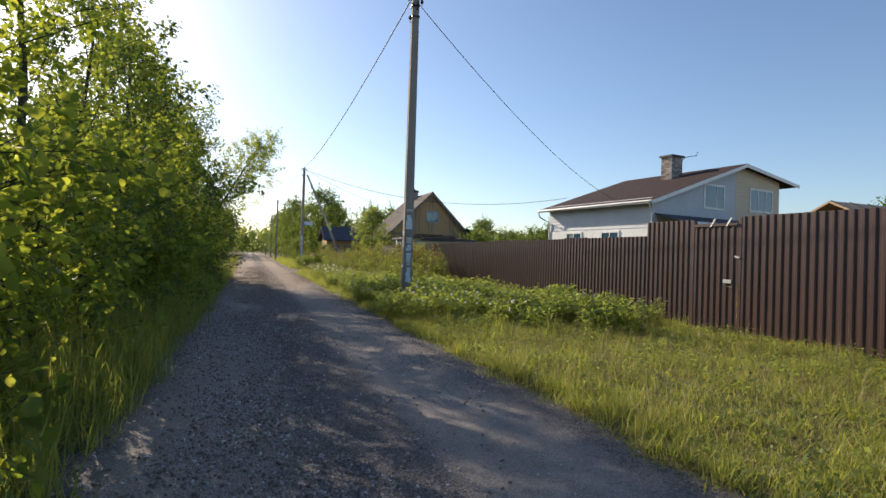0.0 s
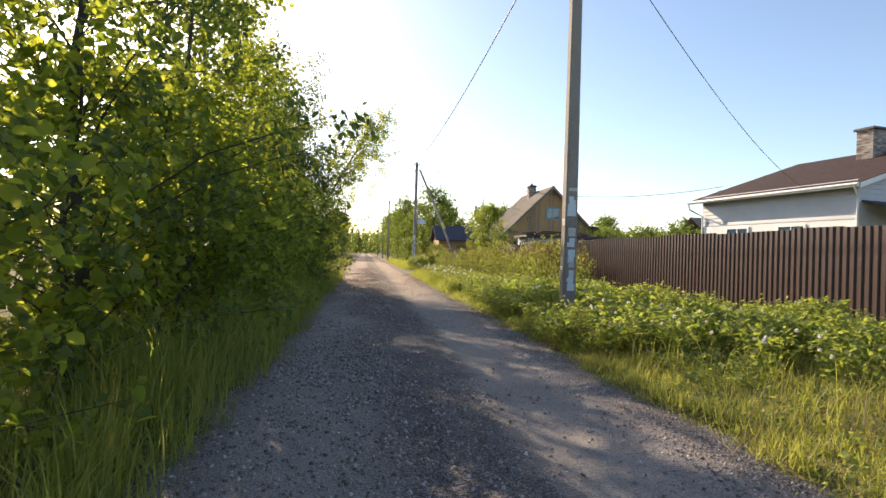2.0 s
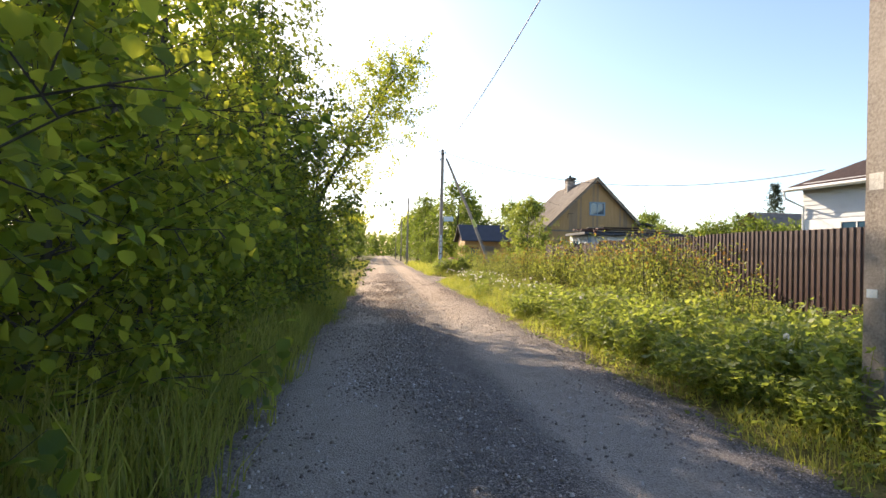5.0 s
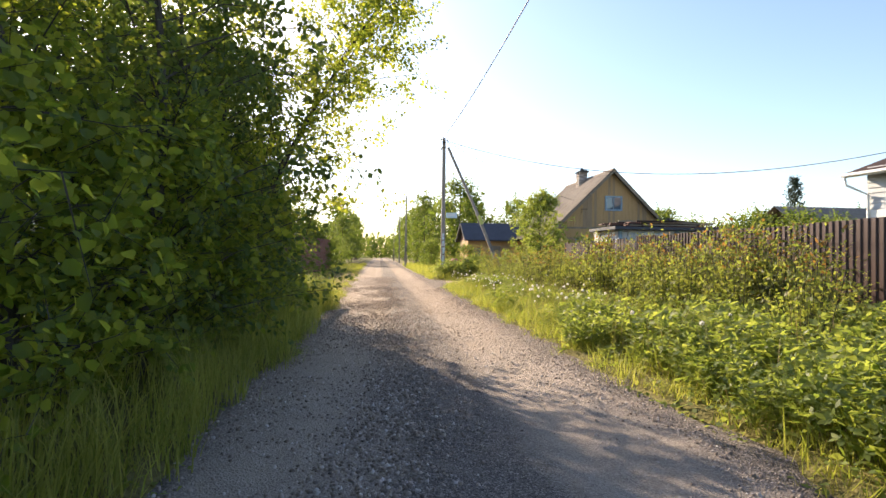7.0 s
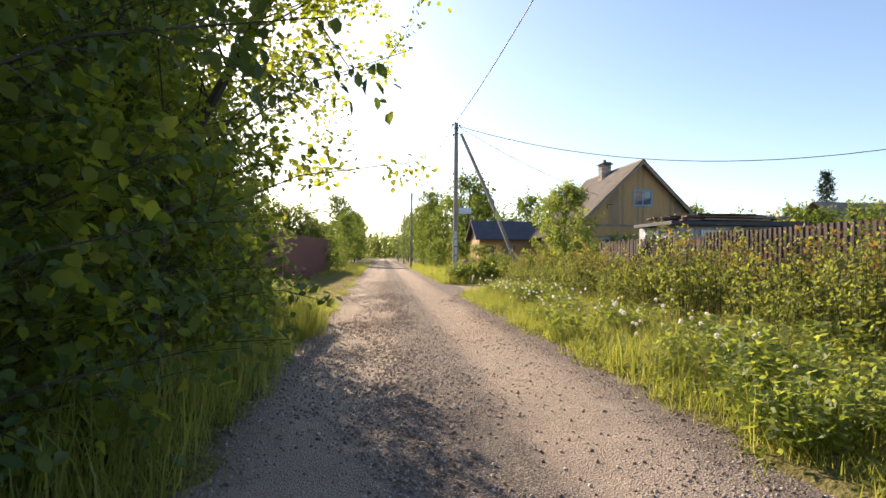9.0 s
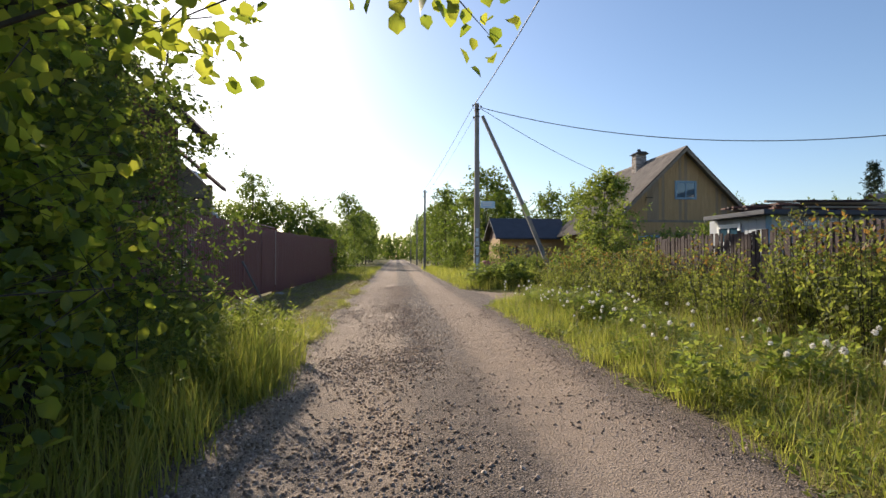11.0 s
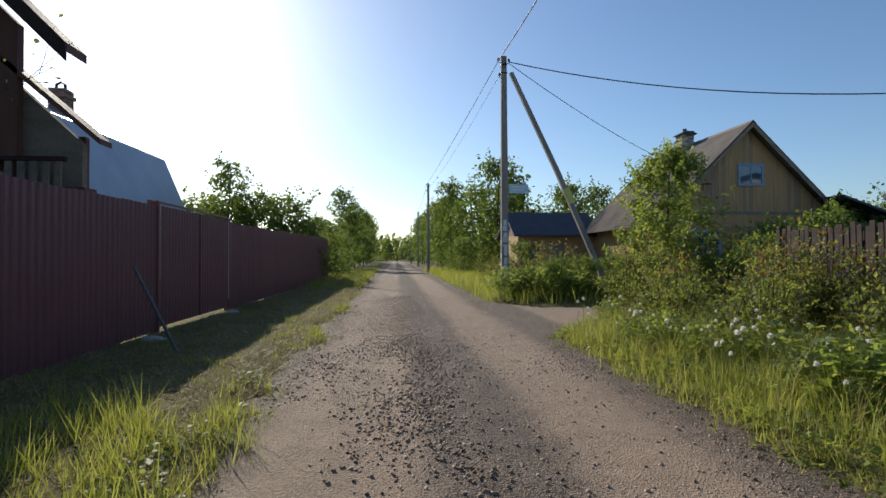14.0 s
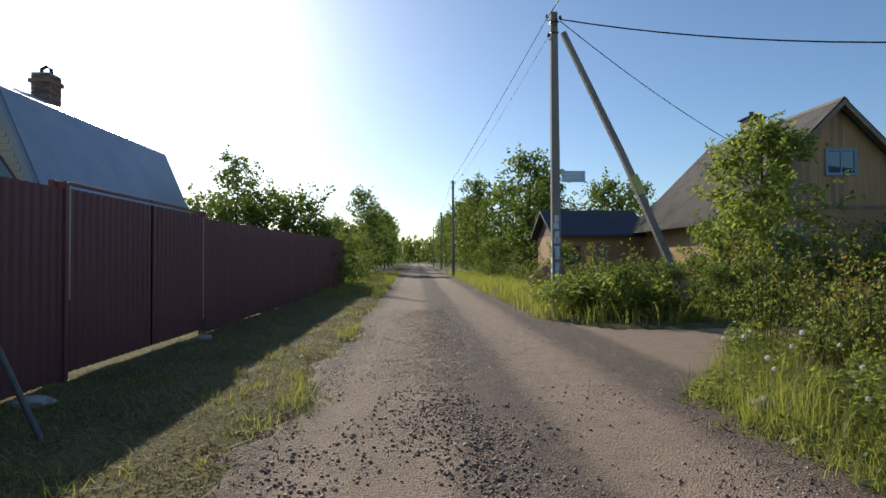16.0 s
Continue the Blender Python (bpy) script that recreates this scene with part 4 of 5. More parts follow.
def balcony_house():
    h = thing("veranda", label="dark-stained wooden veranda with a balcony behind a fence", category="veranda")
    part("roof_slope", bm_prism([(-3.92, 3.83), (-7.4, 7.3), (-7.4, 7.42), (-3.92, 3.95)], "y", 31.4, 31.83), "dark_wood", h, "steep dark roof slope with wide eaves")
    part("roof_slope", bm_prism([(-10.9, 3.83), (-7.4, 7.3), (-7.4, 7.42), (-10.9, 3.95)], "y", 31.4, 31.83), "dark_wood", h)
    part("fascia", bm_prism([(-3.92, 3.71), (-7.4, 7.18), (-7.4, 7.42), (-3.92, 3.95)], "y", 31.36, 31.397), "slat_brown", h)
    part("gable_wall", bm_prism([(-4.7, 0), (-4.7, 4.3), (-7.4, 7.0), (-10.2, 4.3), (-10.2, 0)], "y", 31.7, 31.82), "dark_wood", h)
    part("lower_wall", bm_prism([(-3.98, 0), (-3.98, 2.78), (-4.85, 3.6), (-8.0, 3.6), (-8.0, 0)], "y", 31.86, 31.97), "old_wood", h, "weathered board wall under the lean-to")
    part("lower_roof", bm_prism([(-3.68, 2.74), (-4.9, 3.80), (-4.9, 3.88), (-3.68, 2.82)], "y", 31.7, 32.0), "dark_wood", h, "lean-to roof over the balcony")
    part("balcony_floor", bm_box(-8.5, -3.95, 31.85, 32.15, 2.1, 2.2, 0.005), "dark_wood", h)
    for x in (-4.06, -6.0, -7.8):
        part("post", bm_box(x - 0.05, x + 0.05, 31.98, 32.08, 0, 2.9, 0.005), "dark_wood", h)
    for i in range(24):
        x = -4.15 - 0.15 * i
        part("baluster", bm_box(x - 0.04, x + 0.04, 31.62, 31.65, 2.1, 2.5), "old_wood", h)
    part("rail", bm_box(-8.0, -4.05, 31.6, 31.66, 2.5, 2.56, 0.005), "slat_brown", h)


def far_roofs():
    h = thing("garden_house", label="low building with a tan seamed metal roof behind a fence", category="house")
    part("wall", bm_box(25.6, 34, 14.6, 19.5, 0, 2.9, 0.01), "ochre_grey", h)
    part("roof", bm_prism([(14.0, 2.85), (17.0, 4.35), (20.0, 2.85), (20.0, 2.95), (17.0, 4.45), (14.0, 2.95)], "x", 25.3, 38), "rust_roof", h, "tan seamed sheet-metal roof")
    for i in range(9):
        x = 25.4 + i * 1.3
        part("roof_seam", bm_prism([(14.0, 2.95), (17.0, 4.45), (17.0, 4.49), (14.0, 2.99)], "x", x, x + 0.05), "dark_metal", h)
    h = thing("garden_house", label="grey house with a corrugated roof beyond the gardens", category="house")
    part("wall", bm_box(33, 43, 49, 56, 0, 3.3, 0.01), "ochre_grey", h)
    for s in (-1, 1):
        b = bm_wave_roof(52.5 + s * 4.1, 3.0, 52.5, 5.6, 32.4, 43.6, 0.3, 0.04)
        bmesh.ops.rotate(b, verts=list(b.verts), cent=(0, 0, 0), matrix=Matrix(((0, 1, 0), (1, 0, 0), (0, 0, 1))))
        part("roof_slope", b, "slate", h)
    return h


sheet_fence()
picket_fence()
maroon_fence()
build_poles()
white_house()
ochre_house()
dark_roof_cabin()
flat_shed()
mansard_house()
balcony_house()
far_roofs()


# ---------------------------------------------------------------- trees and shrubs
def crown_points(rng, height, radius, base, n_limbs, twigs, per_twig, spread, shape, lean=(0, 0)):
    """Limbs with twigs, and the places of the leaves on them. shape(s): the crown's share of its radius at the share s of its height."""
    limbs, P, D = [], [], []
    trunk = [Vector((lean[0] * s * s + 0.06 * math.sin(s * 9 + lean[0]), lean[1] * s * s + 0.05 * math.cos(s * 7), s * height * 0.95)) for s in np.linspace(0, 1, 8)]
    def on_trunk(z):
        s = min(max(z / (height * 0.95), 0), 1) * 7
        i = min(int(s), 6)
        return trunk[i].lerp(trunk[i + 1], s - i)
    for i in range(n_limbs):
        s = base + (1 - base) * ((i + rng.uniform()) / n_limbs) ** 0.9
        a = i * 2.4 + rng.normal(0, 0.35)
        reach = radius * shape(s) * rng.uniform(0.65, 1.15)
        o = on_trunk(max(0.15, s * height * 0.95 - 0.35 * reach))
        tip = on_trunk(s * height * 0.95) + Vector((math.cos(a) * reach, math.sin(a) * reach, rng.normal(0.1, 0.18) * reach + 0.1))
        mid = o.lerp(tip, 0.5) + Vector((0, 0, 0.08 * reach))
        limbs.append(((o, mid, tip), 0.005 + 0.0028 * reach))
        for k in range(twigs):
            f = 0.2 + 0.8 * (k + rng.uniform()) / twigs
            q = o.lerp(mid, f * 2) if f < 0.5 else mid.lerp(tip, f * 2 - 1)
            d = (tip - o).normalized() * rng.uniform(0.2, 1.0) + Vector(rng.normal(0, 0.75, 3))
            d = d.normalized() * spread * rng.uniform(0.7, 1.5)
            e = q + d
            limbs.append(((q, q.lerp(e, 0.5) + Vector((0, 0, 0.03)), e), 0.005))
            fr = rng.uniform(0.15, 1.08, per_twig)[:, None]
            P.append(np.array(q) + fr * np.array(d) + np.clip(rng.normal(0, spread * 0.20, (per_twig, 3)), -0.3 * spread, 0.3 * spread))
            D.append(np.array(d)[None] / spread * 0.5 + rng.normal(0, 0.6, (per_twig, 3)))
    return trunk, limbs, np.concatenate(P), np.concatenate(D)


def tree(name, label, height, radius, seed, base=0.06, n_limbs=40, twigs=6, per_twig=26, spread=0.32, leaf=0.06, ratio=0.85, mat="leaf_aspen",
         shape=None, group="", fine=True, lean=(0, 0), trunk_r=None, category="tree"):
    rng = np.random.default_rng(seed)
    shape = shape or (lambda s: 0.55 + 0.75 * math.sin(math.pi * min(1, s * 0.85 + 0.12)) - 0.35 * s)
    trunk, limbs, P, D = crown_points(rng, height, radius, base, n_limbs, twigs, per_twig, spread, shape, lean)
    t = thing(name, label=label, category=category, group=group)
    tr = trunk_r or 0.010 * height + 0.015
    b = bm_tube(trunk, [tr * (1 - 0.85 * i / 7) for i in range(8)], 7)
    bb = bmesh.new()
    for (o, mid, tip), r in limbs:
        if r > 0.006:
            bm_tube((o, mid, tip), (r, r * 0.7, r * 0.25), 4, False, bb)
        elif fine:
            bm_tube((o, tip), (r * 0.8, r * 0.25), 3, False, bb)
    part("trunk", b, "bark", t)
    part("branch", bb, "bark", t)["kind"] = "stuff"
    n = len(P)
    P[:, 2] = np.maximum(P[:, 2], 0.08)
    D[:, 2] -= 0.35
    N = rng.normal(0, 0.55, (n, 3)) + np.array([0, 0, 1.0])
    L = leaf * rng.uniform(0.65, 1.3, n)
    leaves("crown", P, D, N, L, L * ratio, mat, t, fine)
    return t


def put(src, x, y, rz=0.0, s=1.0, z=None):
    """A copy of a plant, scaled and turned."""
    o = copy_thing(src, pose(x, y, ground_z(x, y) if z is None else z, 0, 0, rz))
    o.scale = (s, s, s)
    return o


def park(src, x, y, rz=0.0, s=1.0):
    src.matrix_basis = pose(x, y, ground_z(x, y), 0, 0, rz)
    src.scale = (s, s, s)
    return src


def build_hedge():
    """The dense young aspens and willows that crowd the left of the lane."""
    g = "young trees crowding the lane"
    a = tree("aspen_tree", "young aspen with dense round green leaves", 6.6, 1.5, 1, n_limbs=44, twigs=7, per_twig=22, group=g)
    b = tree("aspen_tree", "young aspen with dense round green leaves", 5.6, 1.4, 2, n_limbs=42, twigs=7, per_twig=24, group=g, leaf=0.065)
    c = tree("willow_tree", "bushy goat willow with grey-green oval leaves", 5.0, 1.7, 3, base=0.03, n_limbs=44, twigs=7, per_twig=24, leaf=0.07, ratio=0.6, mat="leaf_willow", group=g)
    d = tree("aspen_sapling", "low leafy aspen sapling at the edge of a thicket", 2.6, 0.95, 4, base=0.05, n_limbs=26, twigs=6, per_twig=15, leaf=0.085, group=g)
    e = tree("aspen_tree", "young aspen deep in the thicket", 6.0, 1.6, 6, n_limbs=46, twigs=7, per_twig=19, group=g, leaf=0.095, fine=False, mat="leaf_willow")
    rng = random.Random(21)
    first = {}
    spots = []
    y = -3.0
    while y < 22.3:
        src, tall = rng.choice(((a, 6.6), (b, 5.6), (c, 5.0)))
        spots.append((src, (-2.3 if y < 9 else -2.15) + rng.uniform(-0.25, 0.25), y, (rng.uniform(4.5, 5.4) if y < 12 else rng.uniform(5.0, 5.9)) / tall))
        y += rng.uniform(2.0, 2.7) if y < 10 else rng.uniform(1.35, 1.7)
    y = -2.5
    while y < 15.0:
        spots.append((e, -3.5 + rng.uniform(-0.3, 0.3), y, rng.uniform(0.42, 0.52)))
        y += rng.uniform(1.5, 2.0)
    while y < 24.5:
        spots.append((e, -4.0 + rng.uniform(-0.5, 0.5), y, rng.uniform(0.72, 0.9)))
        y += rng.uniform(1.4, 1.9)
    y = 18.0
    while y < 26:
        spots.append((e, -5.6 + rng.uniform(-0.4, 0.4), y, rng.uniform(0.95, 1.15)))
        y += rng.uniform(1.9, 2.4)
    y = -1.5
    while y < 23:
        spots.append((d, -1.98 + rng.uniform(-0.12, 0.1), y, rng.uniform(0.75, 1.1)))
        y += rng.uniform(1.5, 2.2) if y < 9 else rng.uniform(0.8, 1.15)
    for src, x, yy, s in spots:
        if src.name not in first:
            first[src.name] = True
            park(src, x, yy, rng.uniform(0, 360), s)
        else:
            put(src, x, yy, rng.uniform(0, 360), s)
    # a tree whose branches hang out over the lane
    o = tree("aspen_tree", "aspen leaning out over the lane with drooping branches", 5.6, 1.65, 7, base=0.38, n_limbs=54, twigs=8, per_twig=28, leaf=0.052, lean=(2.3, -0.2), group=g)
    park(o, -1.75, 20.7)
    put(c, -2.9, 22.8, 200, 1.0)
    # mostly dark willow leaves at this end: the leaf colour stands in for shade
    put(e, -3.2, 22.3, 30, 0.95)
    put(e, -3.3, 23.7, 50, 0.9)
    put(e, -3.4, 24.6, 250, 1.0)
    put(c, -2.3, 23.3, 120, 0.6)
    put(c, -3.2, 24.2, 300, 0.8)
    put(d, -2.3, 22.2, 10, 1.1)
    put(c, -2.8, 25.1, 30, 0.72)
    # three added trees, about out of view, to keep sun off the thicket's end
    put(e, -6.6, 29.0, 40, 1.15)
    put(e, -5.2, 27.4, 160, 1.0)
    put(e, -5.0, 26.0, 280, 1.05)
    put(c, -2.45, 24.7, 70, 0.5)


def build_far_trees():
    g = "trees beyond the gardens"
    a = tree("birch_tree", "tall slender birch with a light green crown", 8.5, 2.0, 11, base=0.12, n_limbs=40, twigs=7, per_twig=12, spread=0.6, leaf=0.22, ratio=0.75, mat="leaf_far", group=g, fine=False)
    b = tree("broadleaf_tree", "rounded broadleaf tree with a full crown", 7.5, 2.9, 12, base=0.1, n_limbs=50, twigs=8, per_twig=12, spread=0.65, leaf=0.23, ratio=0.75, mat="leaf_far", group=g, fine=False)
    c = tree("bush", "broad garden bush with a ragged outline", 3.6, 1.9, 13, base=0.04, n_limbs=40, twigs=7, per_twig=13, spread=0.42, leaf=0.15, ratio=0.7, mat="leaf_far", group="bushes in the gardens", fine=False, category="bush")
    first = set()
    def place(src, x, y, s=1.0, rz=0.0):
        if src.name in first:
            put(src, x, y, rz, s)
        else:
            first.add(src.name)
            park(src, x, y, rz, s)
    rng = random.Random(5)
    # along the lane, further on
    for x, y, s in ((-5.5, 82, 1.05), (-5.0, 92, 1.0), (-4.6, 104, 1.0), (-4.8, 118, 1.1), (-5, 135, 1.1), (-6, 155, 1.2), (5.2, 72, 1.0), (6.4, 84, 1.0), (6.0, 97, 1.1), (5.8, 112, 1.1), (6, 130, 1.2), (6, 150, 1.2), (-4.2, 76, 0.7), (-5.8, 99, 0.9), (-5.5, 111, 1.0), (7.5, 105, 1.1), (7, 140, 1.1), (-6.5, 145, 1.1), (7.4, 90, 1.05), (4.9, 79, 0.8), (-5, 127, 1), (5.2, 121, 1.1)):
        place(a, x, y, s, rng.uniform(0, 360))
    for x, y, s in ((8.0, 64, 1.15), (9.5, 68, 1.0), (11.5, 74, 1.0), (14, 66, 0.95), (18, 70, 1.0), (8.6, 80, 1.1), (23, 72, 0.9), (-9, 86, 0.8), (30, 66, 0.85), (37, 60, 0.8), (26, 58, 0.75), (46, 58, 0.8), (52, 50, 0.85), (44, 36, 0.8), (-8, 112, 1.0), (9, 120, 1.1), (42, 22, 0.85), (50, 28, 1.0)):
        place(b, x, y, s, rng.uniform(0, 360))
    for x, y, s in ((-4.7, 53.0, 0.95), (-6.2, 55, 1.3), (-8.2, 57, 1.4), (-10.4, 59, 1.45), (-12.5, 60, 1.4), (-4.6, 58, 1.0), (-4.5, 64, 0.8), (-5, 70, 0.9), (20, 46, 1.0), (22, 50, 1.1), (25, 47, 1.0), (28, 52, 1.1), (22, 41, 0.8), (32, 44, 0.9),
                    (4.8, 60, 0.7), (5.4, 66, 0.8), (6.5, 50.5, 0.55), (12.5, 56, 0.9), (19, 38, 0.75), (-7, 75, 1.0), (30, 38, 0.8), (36, 40, 0.9), (15.5, 41.5, 0.75), (17, 39, 0.9), (18.5, 37, 0.95), (21, 36.5, 1.0), (10.5, 37.9, 0.6), (12.5, 38.6, 0.7), (8.6, 35.9, 0.5), (10, 44, 0.7), (4.6, 38.7, 0.28), (5.6, 38.9, 0.33), (6.6, 38.6, 0.31), (7.6, 38.8, 0.34), (8.7, 38.5, 0.36), (5.1, 40.0, 0.33), (6.9, 40.2, 0.36), (9.6, 38.0, 0.34), (4.0, 39.4, 0.24), (10.6, 38.1, 0.4), (24, 37.5, 0.95), (27, 41, 1.0), (19.5, 42.5, 0.8), (34, 30, 0.8)):
        place(c, x, y, s, rng.uniform(0, 360))
    t = tree("birch_tree", "airy young birch rising above garden bushes", 7.0, 2.1, 19, base=0.3, n_limbs=34, twigs=6, per_twig=18, spread=0.5, leaf=0.15, mat="leaf_far", fine=False)
    park(t, -9.4, 56.0)
    t = tree("lilac_bush", "tall bright green bush beside a wooden house", 4.8, 1.7, 23, base=0.05, n_limbs=80, twigs=8, per_twig=18, spread=0.32, leaf=0.14, ratio=0.5, mat="leaf_herb", fine=False, category="bush")
    park(t, 8.9, 40.6)
    s = tree("spruce_tree", "dark conical spruce beyond the gardens", 10.6, 2.6, 31, base=0.08, n_limbs=130, twigs=6, per_twig=10, spread=0.26, leaf=0.24, ratio=0.3, mat="leaf_spruce", fine=False, shape=lambda s: 1.08 - s)
    park(s, 45, 65)


def far_wood():
    """The belt of woods that closes the view."""
    rng = np.random.default_rng(90)
    P = []
    for i in range(420):
        x = rng.uniform(-170, 190) if i % 2 else rng.uniform(-45, 45)
        y = 175 + rng.uniform(0, 40) + abs(x) * -0.25 + (50 if abs(x) < 10 else 0)
        h = rng.uniform(6.5, 11)
        n = 120
        s = rng.uniform(0.05, 1, n)
        r = rng.uniform(1.6, 3.2) * np.sqrt(rng.uniform(0, 1, n)) * (1.15 - s ** 1.6)
        a = rng.uniform(0, math.tau, n)
        P.append(np.stack([x + r * np.cos(a), y + r * np.sin(a), s * h], 1))
    P = np.concatenate(P)
    n = len(P)
    L = rng.uniform(0.5, 1.1, n)
    o = leaves("far_wood", P, rng.normal(0, 1, (n, 3)), rng.normal(0, 0.6, (n, 3)) + np.array([0, 0, 1.0]), L, L * 0.8, "leaf_far", None, False)
    tagged(o, "belt of distant mixed woodland behind the gardens", "woods", kind="stuff")


def bare_tree():
    """A half-dead tree beside the veranda: fine bare twigs and a few leaves."""
    t = tree("bare_tree", "half-bare tree with fine dark twigs", 5.9, 1.5, 44, base=0.45, n_limbs=26, twigs=9, per_twig=2, spread=0.5, leaf=0.05, mat="leaf_willow", lean=(0.6, 0))
    park(t, -4.7, 29.9)


build_hedge()
bare_tree()
build_far_trees()
far_wood()


# ---------------------------------------------------------------- grass, herbs and weeds
def scatter(rng, n, x0, x1, y0, y1, keep=None):
    P = np.stack([rng.uniform(x0, x1, n), rng.uniform(y0, y1, n), np.zeros(n)], 1)
    ok = [not on_road(x, y, -0.06) and (keep is None or keep(x, y)) for x, y, _ in P]
    P = P[np.array(ok)]
    P[:, 2] = [ground_z(x, y) - 0.01 for x, y, _ in P]
    return P


def patch(x, y, s=0.8, seed=3.0):
    return 0.5 + 0.5 * fbm(x, y, s, seed)


def build_grass():
    rng = np.random.default_rng(40)
    def add(label, tufts, per, spread, x0, x1, y0, y1, h, w, lean, mat, keep=None):
        """Grass in tufts: each has its own height and stands among its neighbours with gaps."""
        C = scatter(rng, tufts, x0, x1, y0, y1, keep)
        n = len(C)
        tall = h * rng.uniform(0.5, 1.35, n) * np.array([0.45 + 1.1 * patch(x, y, 1.7, 4.0) for x, y, _ in C])
        P = np.repeat(C, per, 0)
        m = len(P)
        P[:, :2] += rng.normal(0, spread, (m, 2))
        H = np.repeat(tall, per) * rng.uniform(0.45, 1.15, m)
        o = blades("grass", P, H, w * rng.uniform(0.6, 1.4, m), rng.uniform(0.1, lean, m), mat, rng)
        tagged(o, label, "grass", kind="stuff")
    add("tall green grass under the trees beside the lane", 3300, 9, 0.05, -2.2, -0.72, 0, 25.5, 0.50, 0.009, 0.7, "grass", lambda x, y: rng.random() < min(1, (-0.7 - x) * 2.2 + 0.15) * (1.0 if y < 12 or x > -1.3 else 0.45))
    add("short grass at the edge of the lane", 1000, 12, 0.05, -1.25, -0.5, 0, 27, 0.13, 0.008, 1.1, "grass", lambda x, y: patch(x, y, 1.3) > 0.42)
    add("short uneven grass on the verge", 5200, 13, 0.045, 2.3, 8.3, 0.5, 10.5, 0.13, 0.010, 1.2, "grass")
    add("dry straw-coloured grass on the verge", 1700, 8, 0.06, 2.3, 7.6, 0.5, 10.5, 0.13, 0.008, 1.8, "grass_dry", lambda x, y: patch(x, y, 0.9, 8.0) > 0.38)
    add("seeding grass stalks on the verge", 900, 3, 0.03, 2.6, 8.0, 3, 11, 0.36, 0.006, 0.5, "grass_dry", lambda x, y: patch(x, y, 0.8, 14.0) > 0.45)
    add("tall green grass on the verge", 2600, 9, 0.05, 2.4, 8.2, 7, 35.4, 0.35, 0.007, 0.8, "grass", lambda x, y: rng.random() < min(1.0, (x - 2.3) * 0.9 + 0.15) * (0.3 if y < 19 else 1.0))
    add("tall meadow grass near the side lane", 4600, 9, 0.05, 2.5, 6.5, 19, 35.2, 0.31, 0.006, 0.9, "grass", lambda x, y: rng.random() < min(1.0, (x - 2.4) * 1.3))
    add("pale seeding grass stalks in the meadow", 1900, 3, 0.04, 2.7, 7.0, 14, 35.0, 0.55, 0.006, 0.5, "grass_dry", lambda x, y: rng.random() < min(1.0, x - 2.6))
    add("short grass at the edge of the lane", 3200, 12, 0.05, 2.2, 3.4, 0.5, 36, 0.14, 0.009, 1.1, "grass")
    add("mown grass below the maroon fence", 1500, 11, 0.05, -3.7, -0.8, 25.5, 54, 0.09, 0.009, 1.2, "grass", lambda x, y: patch(x, y, 1.1, 6.0) > 0.5)
    add("cut straw lying below the maroon fence", 15000, 6, 0.09, -3.65, -0.7, 25.2, 52, 0.045, 0.012, 3.4, "grass_dry", lambda x, y: patch(x, y, 0.9, 2.0) > 0.2)
    add("bright tufts of grass beside the lane", 900, 11, 0.05, -2.6, -0.7, 22.5, 29.5, 0.26, 0.008, 0.9, "grass", lambda x, y: (x > -1.45 or y > 26.8) and patch(x, y, 1.6, 1.0) > 0.44 + max(0.0, y - 27.5) * 0.08)
    add("ragged tufts along the lane's left edge", 330, 12, 0.05, -1.15, -0.6, 28.0, 46, 0.15, 0.009, 1.0, "grass", lambda x, y: patch(x, y, 1.2, 11.0) > 0.46)
    add("grass on the far verge", 2400, 8, 0.08, 2.7, 8, 37.6, 75, 0.42, 0.016, 0.6, "grass")
    add("grass on the far verge", 1000, 8, 0.08, -4.5, -1.2, 46, 80, 0.25, 0.02, 0.7, "grass")
    add("rough grass in the gardens", 1500, 8, 0.15, 8.5, 30, 2, 60, 0.4, 0.03, 0.5, "grass")


